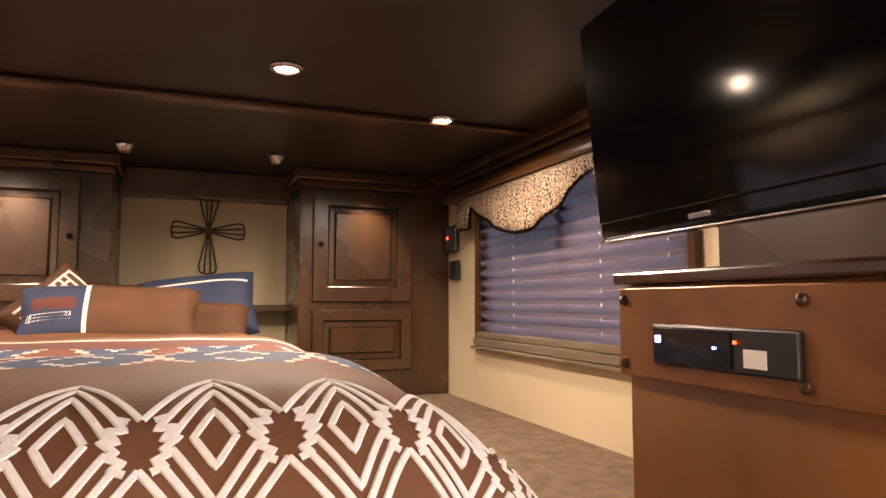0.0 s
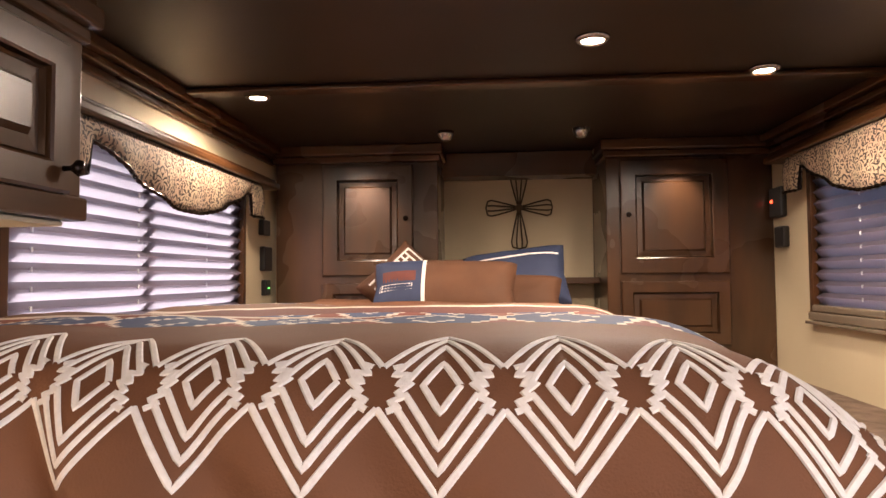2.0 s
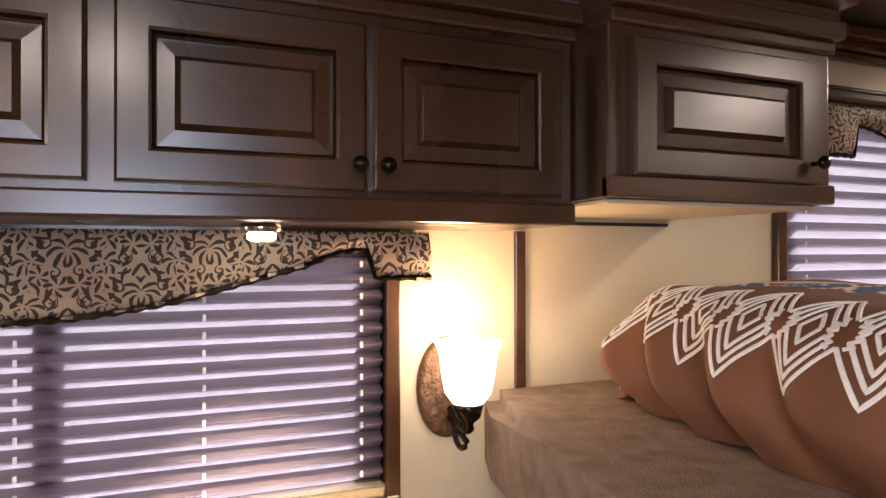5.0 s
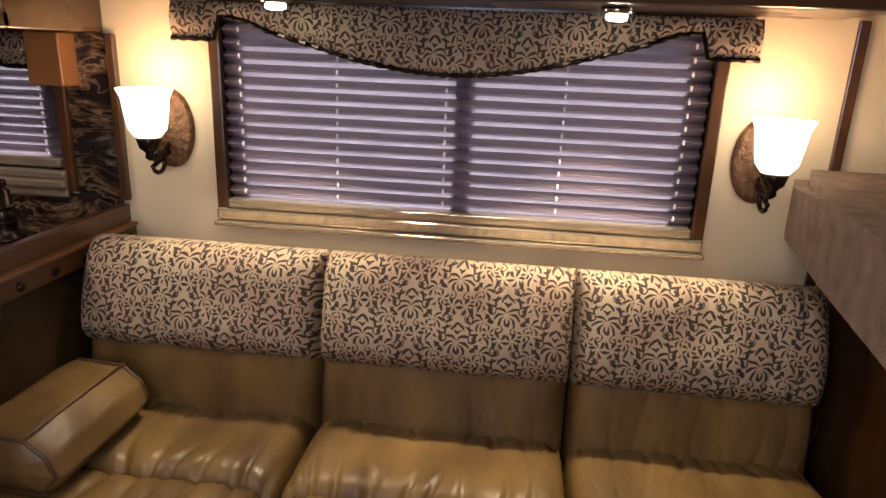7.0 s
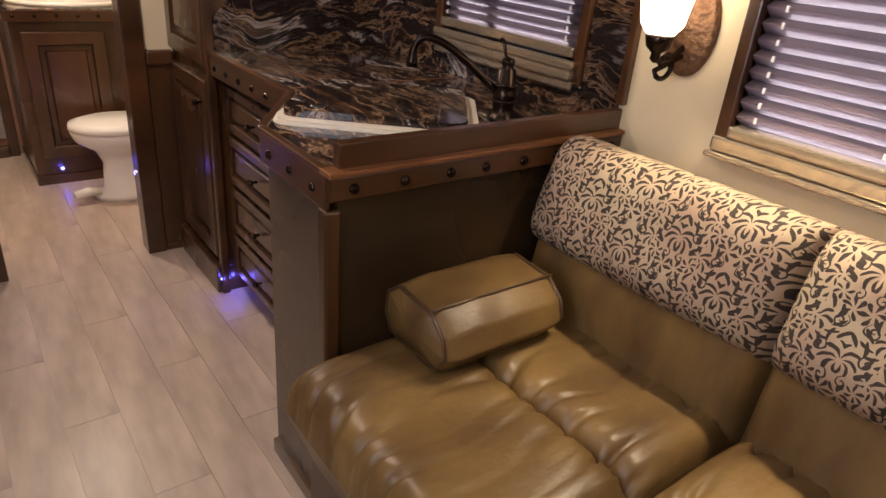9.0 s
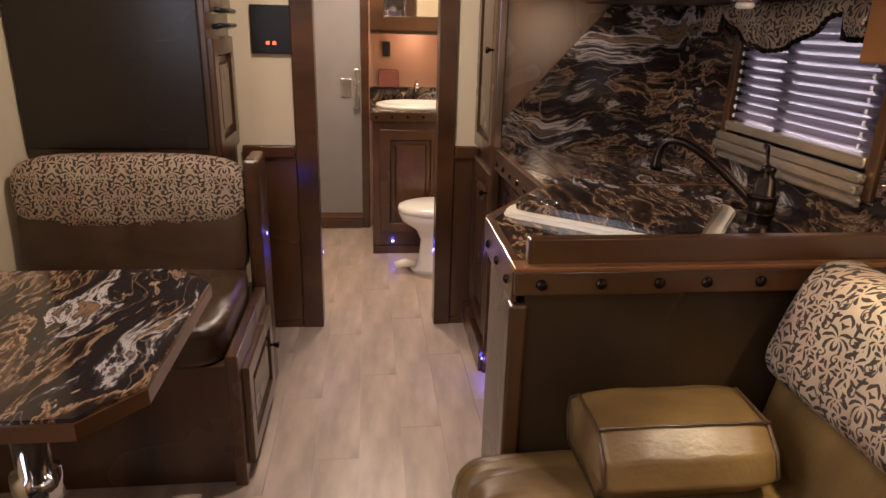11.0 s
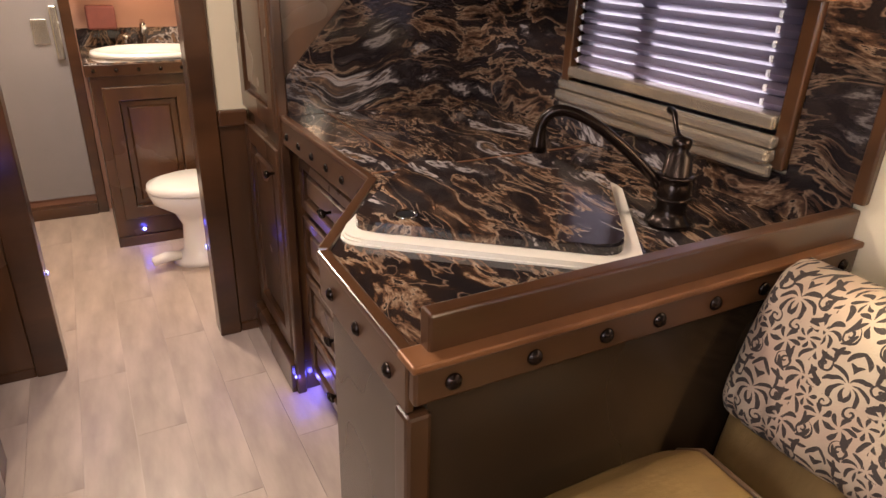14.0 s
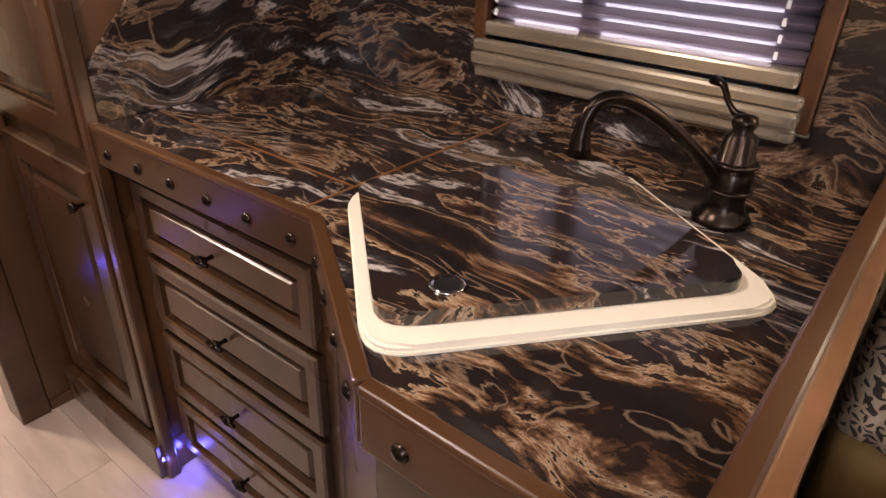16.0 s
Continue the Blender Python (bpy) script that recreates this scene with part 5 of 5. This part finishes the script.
thermo = thing("control_panel", (PX, -1.475, 1.22), "black square wall control panel with red digits", "control panel")
boxp("case", BLACK, thermo, PX + 0.001, PX + 0.02, -1.555, -1.40, 1.215, 1.40, 0.003)
for y in (-1.49, -1.465):
    boxp("digit", RED_ON, thermo, PX + 0.0195, PX + 0.0215, y - 0.006, y + 0.006, 1.25, 1.262, 0)
sw2 = thing("wall_control", (PX, -1.48, 1.45), "small black thermostat on the cream wall", "switch")
boxp("case", BLACK, sw2, PX + 0.001, PX + 0.022, -1.505, -1.455, 1.45, 1.53, 0.004)

# ---- bathroom ----
vanity = thing("bath_vanity", (-2.95, -0.55, 0), "dark wooden bathroom vanity with raised-panel door", "vanity")
boxp("body", WOOD, vanity, X0 + 0.001, -2.7, -1.07, -0.002, 0.05, 0.83, 0.004)
boxp("kick", TRIM, vanity, X0 + 0.001, -2.69, -1.075, -0.002, 0, 0.049, 0.003)
boxp("top", MARBLE, vanity, X0 + 0.001, -2.68, -1.085, -0.002, 0.83, 0.865, 0.004)
boxp("edge_band", TRIM, vanity, -2.68, -2.672, -1.085, -0.002, 0.81, 0.86, 0.002)
boxp("splashback", MARBLE, vanity, X0 + 0.001, X0 + 0.02, -1.085, -0.002, 0.866, 0.95, 0.003)
rivets(vanity, [(-2.672, -1.05 + 0.09 * i, 0.835) for i in range(6)], (1, 0, 0), 0.009)
cab_door(vanity, frame_m((-2.699, -1.03, 0.14), (0, 1, 0), (1, 0, 0)), 0.36, 0.62, None)
basin = thing("bath_basin", (-2.95, -0.8, 0.866), "white oval drop-in basin in the vanity top", "basin")
part("bowl", lathe(((0.21, 0), (0.205, 0.018), (0.19, 0.022), (0.17, 0.012), (0.1, -0.0), (0, -0.001)), 32, Matrix.Translation((-2.93, -0.79, 0.866)) @ Matrix.Diagonal((0.95, 1.25, 1, 1))), PORC, basin, smooth=True)
tap = thing("bath_tap", (-3.17, -0.79, 0.866), "small chrome bathroom tap", "faucet")
part("spout", tube([(-3.17, -0.79, 0.866), (-3.17, -0.79, 0.95), (-3.13, -0.79, 0.99), (-3.06, -0.79, 0.97)], 0.012, 10), CHROME, tap, smooth=True)
part("handle", lathe(((0.018, 0), (0.014, 0.05), (0.02, 0.06), (0, 0.065)), 14, Matrix.Translation((-3.17, -0.87, 0.866))), CHROME, tap, smooth=True)
soap = boxp("soap_box", RUST, None, X0 + 0.021, X0 + 0.1, -1.03, -0.9, 0.99, 1.1, 0.01)
tagged(soap, "small rust red box on the vanity splashback", "box")
soap.location.z = -0.04
sock = boxp("wall_socket", BLACK, None, X0 + 0.001, X0 + 0.02, -1.0, -0.95, 1.14, 1.23, 0.005)
tagged(sock, "black socket on the bathroom wall", "socket")
med = thing("medicine_cabinet", (-3.1, -0.75, 1.28), "wooden framed mirror medicine cabinet over the vanity", "cabinet")
boxp("body", WOOD, med, X0 + 0.001, -3.0, -1.08, -0.3, 1.28, CEIL - 0.01, 0.004)
bm = bmesh.new()
box(bm, -3.0, -2.975, -1.08, -1.0, 1.3, CEIL - 0.02, 0.004)
box(bm, -3.0, -2.975, -0.4, -0.32, 1.3, CEIL - 0.02, 0.004)
box(bm, -3.0, -2.975, -1.0, -0.4, 1.3, 1.38, 0.004)
part("frame", bm, TRIM, med)
boxp("mirror", MIRROR, med, -2.999, -2.985, -0.999, -0.401, 1.381, CEIL - 0.02, 0.002)
gd = thing("door_2", (X0 + 0.02, -1.35, 0.06), "grey laminate trailer door with steel latch, closed", "door", kind="structure")
boxp("leaf", GREYD, gd, X0 + 0.001, X0 + 0.03, -1.75, -1.14, 0.1, 1.95, 0.004)
boxp("latch_plate", STEEL, gd, X0 + 0.03, X0 + 0.04, -1.27, -1.2, 0.88, 1.0, 0.004)
boxp("latch_handle", STEEL, gd, X0 + 0.03, X0 + 0.06, -1.185, -1.15, 0.81, 1.06, 0.006)
boxp("post", TRIM, gd, X0 + 0.001, X0 + 0.05, -1.139, -1.09, 0, 1.95, 0.004)
boxp("threshold", TRIM, gd, X0 + 0.001, X0 + 0.06, -1.75, -1.14, 0, 0.06, 0.004)
tb = thing("towel_bar", (X0 + 0.06, -1.45, 1.6), "dark bronze towel bar", "towel bar")
part("bar", tube([(X0 + 0.031, -1.62, 1.62), (X0 + 0.09, -1.62, 1.62), (X0 + 0.09, -1.25, 1.62), (X0 + 0.031, -1.25, 1.62)], 0.009, 8), BRONZE, tb, smooth=True)
toilet = thing("toilet", (-2.4, -0.72, 0), "white porcelain toilet with closed lid", "toilet")
TM = Matrix.Translation((-2.42, -0.72, 0)) @ Matrix.Diagonal((1, 1, 0.9, 1))
part("pedestal", lathe(((0.13, 0), (0.125, 0.03), (0.085, 0.06), (0.075, 0.2), (0.1, 0.27), (0.17, 0.33), (0.185, 0.38), (0.18, 0.39), (0, 0.39)), 28, TM @ Matrix.Diagonal((0.85, 1.15, 1, 1))), PORC, toilet, smooth=True)
part("lid", lathe(((0.185, 0.391), (0.19, 0.4), (0.185, 0.425), (0.15, 0.438), (0, 0.442)), 28, TM @ Matrix.Diagonal((0.88, 1.15, 1, 1))), PORC, toilet, smooth=True)
part("pedal", tube([(-2.38, -0.84, 0.05), (-2.36, -0.9, 0.06), (-2.35, -0.96, 0.05)], [0.02, 0.025, 0.02], 10), PORC, toilet, smooth=True)
boxp("tank", PORC, toilet, -2.56, -2.28, -0.5, -0.32, 0.36, 0.62, 0.02)
lamp("POINT", "bath_lamp", (-2.4, -1.1, CEIL - 0.1), 45, (1.0, 0.8, 0.6), 0.08)
bl = thing("ceiling_light", (-2.4, -1.1, CEIL - 0.001), "round lit ceiling light in the bathroom", "light", "ceiling lights")
part("lens", lathe(((0.08, 0), (0.075, -0.012), (0, -0.02)), 20, Matrix.Translation((-2.4, -1.1, CEIL - 0.001))), LAMP_ON, bl)
lamp("POINT", "vanity_lamp", (-3.12, -0.8, 1.25), 1.5, (1.0, 0.65, 0.4), 0.03)

# blue step lights
for p, out in (((-2.695, -0.955, 0.08), (1, 0, 0)), ((-1.2, -0.562, 0.055), (0, -1, 0)), ((-1.222, -0.64, 0.06), (1, 0, 0)), ((-1.17, -1.462, 0.62), (0, 1, 0)), ((PX - 0.03, -0.803, 0.35), (0, -1, 0)), ((PX - 0.03, -1.307, 0.35), (0, 1, 0))):
    v = Vector(out)
    led = thing("step_light", Vector(p), "tiny round blue step light, glowing", "light", "blue step lights")
    r = Matrix.Translation(p) @ v.to_track_quat("Z", "Y").to_matrix().to_4x4()
    part("bezel", lathe(((0.012, -0.004), (0.012, 0.002), (0.008, 0.003), (0.008, -0.004)), 14, r), STEEL, led)
    part("lens", lathe(((0.0078, 0.0), (0.006, 0.003), (0, 0.004)), 12, r), BLUE_ON, led)
    lamp("POINT", "step_lamp", Vector(p) + v * 0.03, 0.1, (0.12, 0.1, 1.0), 0.008)

# ---- floor planks ----
floor = boxp("floor", FLOORM, None, X0 - 0.06, 1.9, -W, -0.001, -0.04, -0.004, 0)
tagged(floor, "pale grey-brown oak vinyl plank floor", "floor", kind="structure")
meshes = {}
for r in range(16):
    y = -W + 0.143 * r
    x = X0 - 0.9 + (r * 0.37 % 0.9)
    while x < 1.86:
        a, b = max(x, X0), min(x + 0.9, 1.86)
        if b - a > 0.02:
            L = round(b - a, 3)
            if L not in meshes:
                bm = box(bmesh.new(), 0.0006, L - 0.0006, 0.0006, 0.1424, -0.004, 0.0)
                me = bpy.data.meshes.new("plank")
                bm.to_mesh(me)
                bm.free()
                me.materials.append(FLOORM)
                meshes[L] = me
            o = new("plank", meshes[L])
            o.parent = floor
            o.location = (a, y, 0)
        x += 0.9

# ground outside
bm = bmesh.new()
bmesh.ops.create_grid(bm, x_segments=1, y_segments=1, size=300)
g = part("ground", bm, mat("pale_gravel", (0.35, 0.32, 0.29), 0.9, scale=3), None)
g.location.z = -0.9
tagged(g, "pale gravel yard outside the windows", "ground", kind="structure")
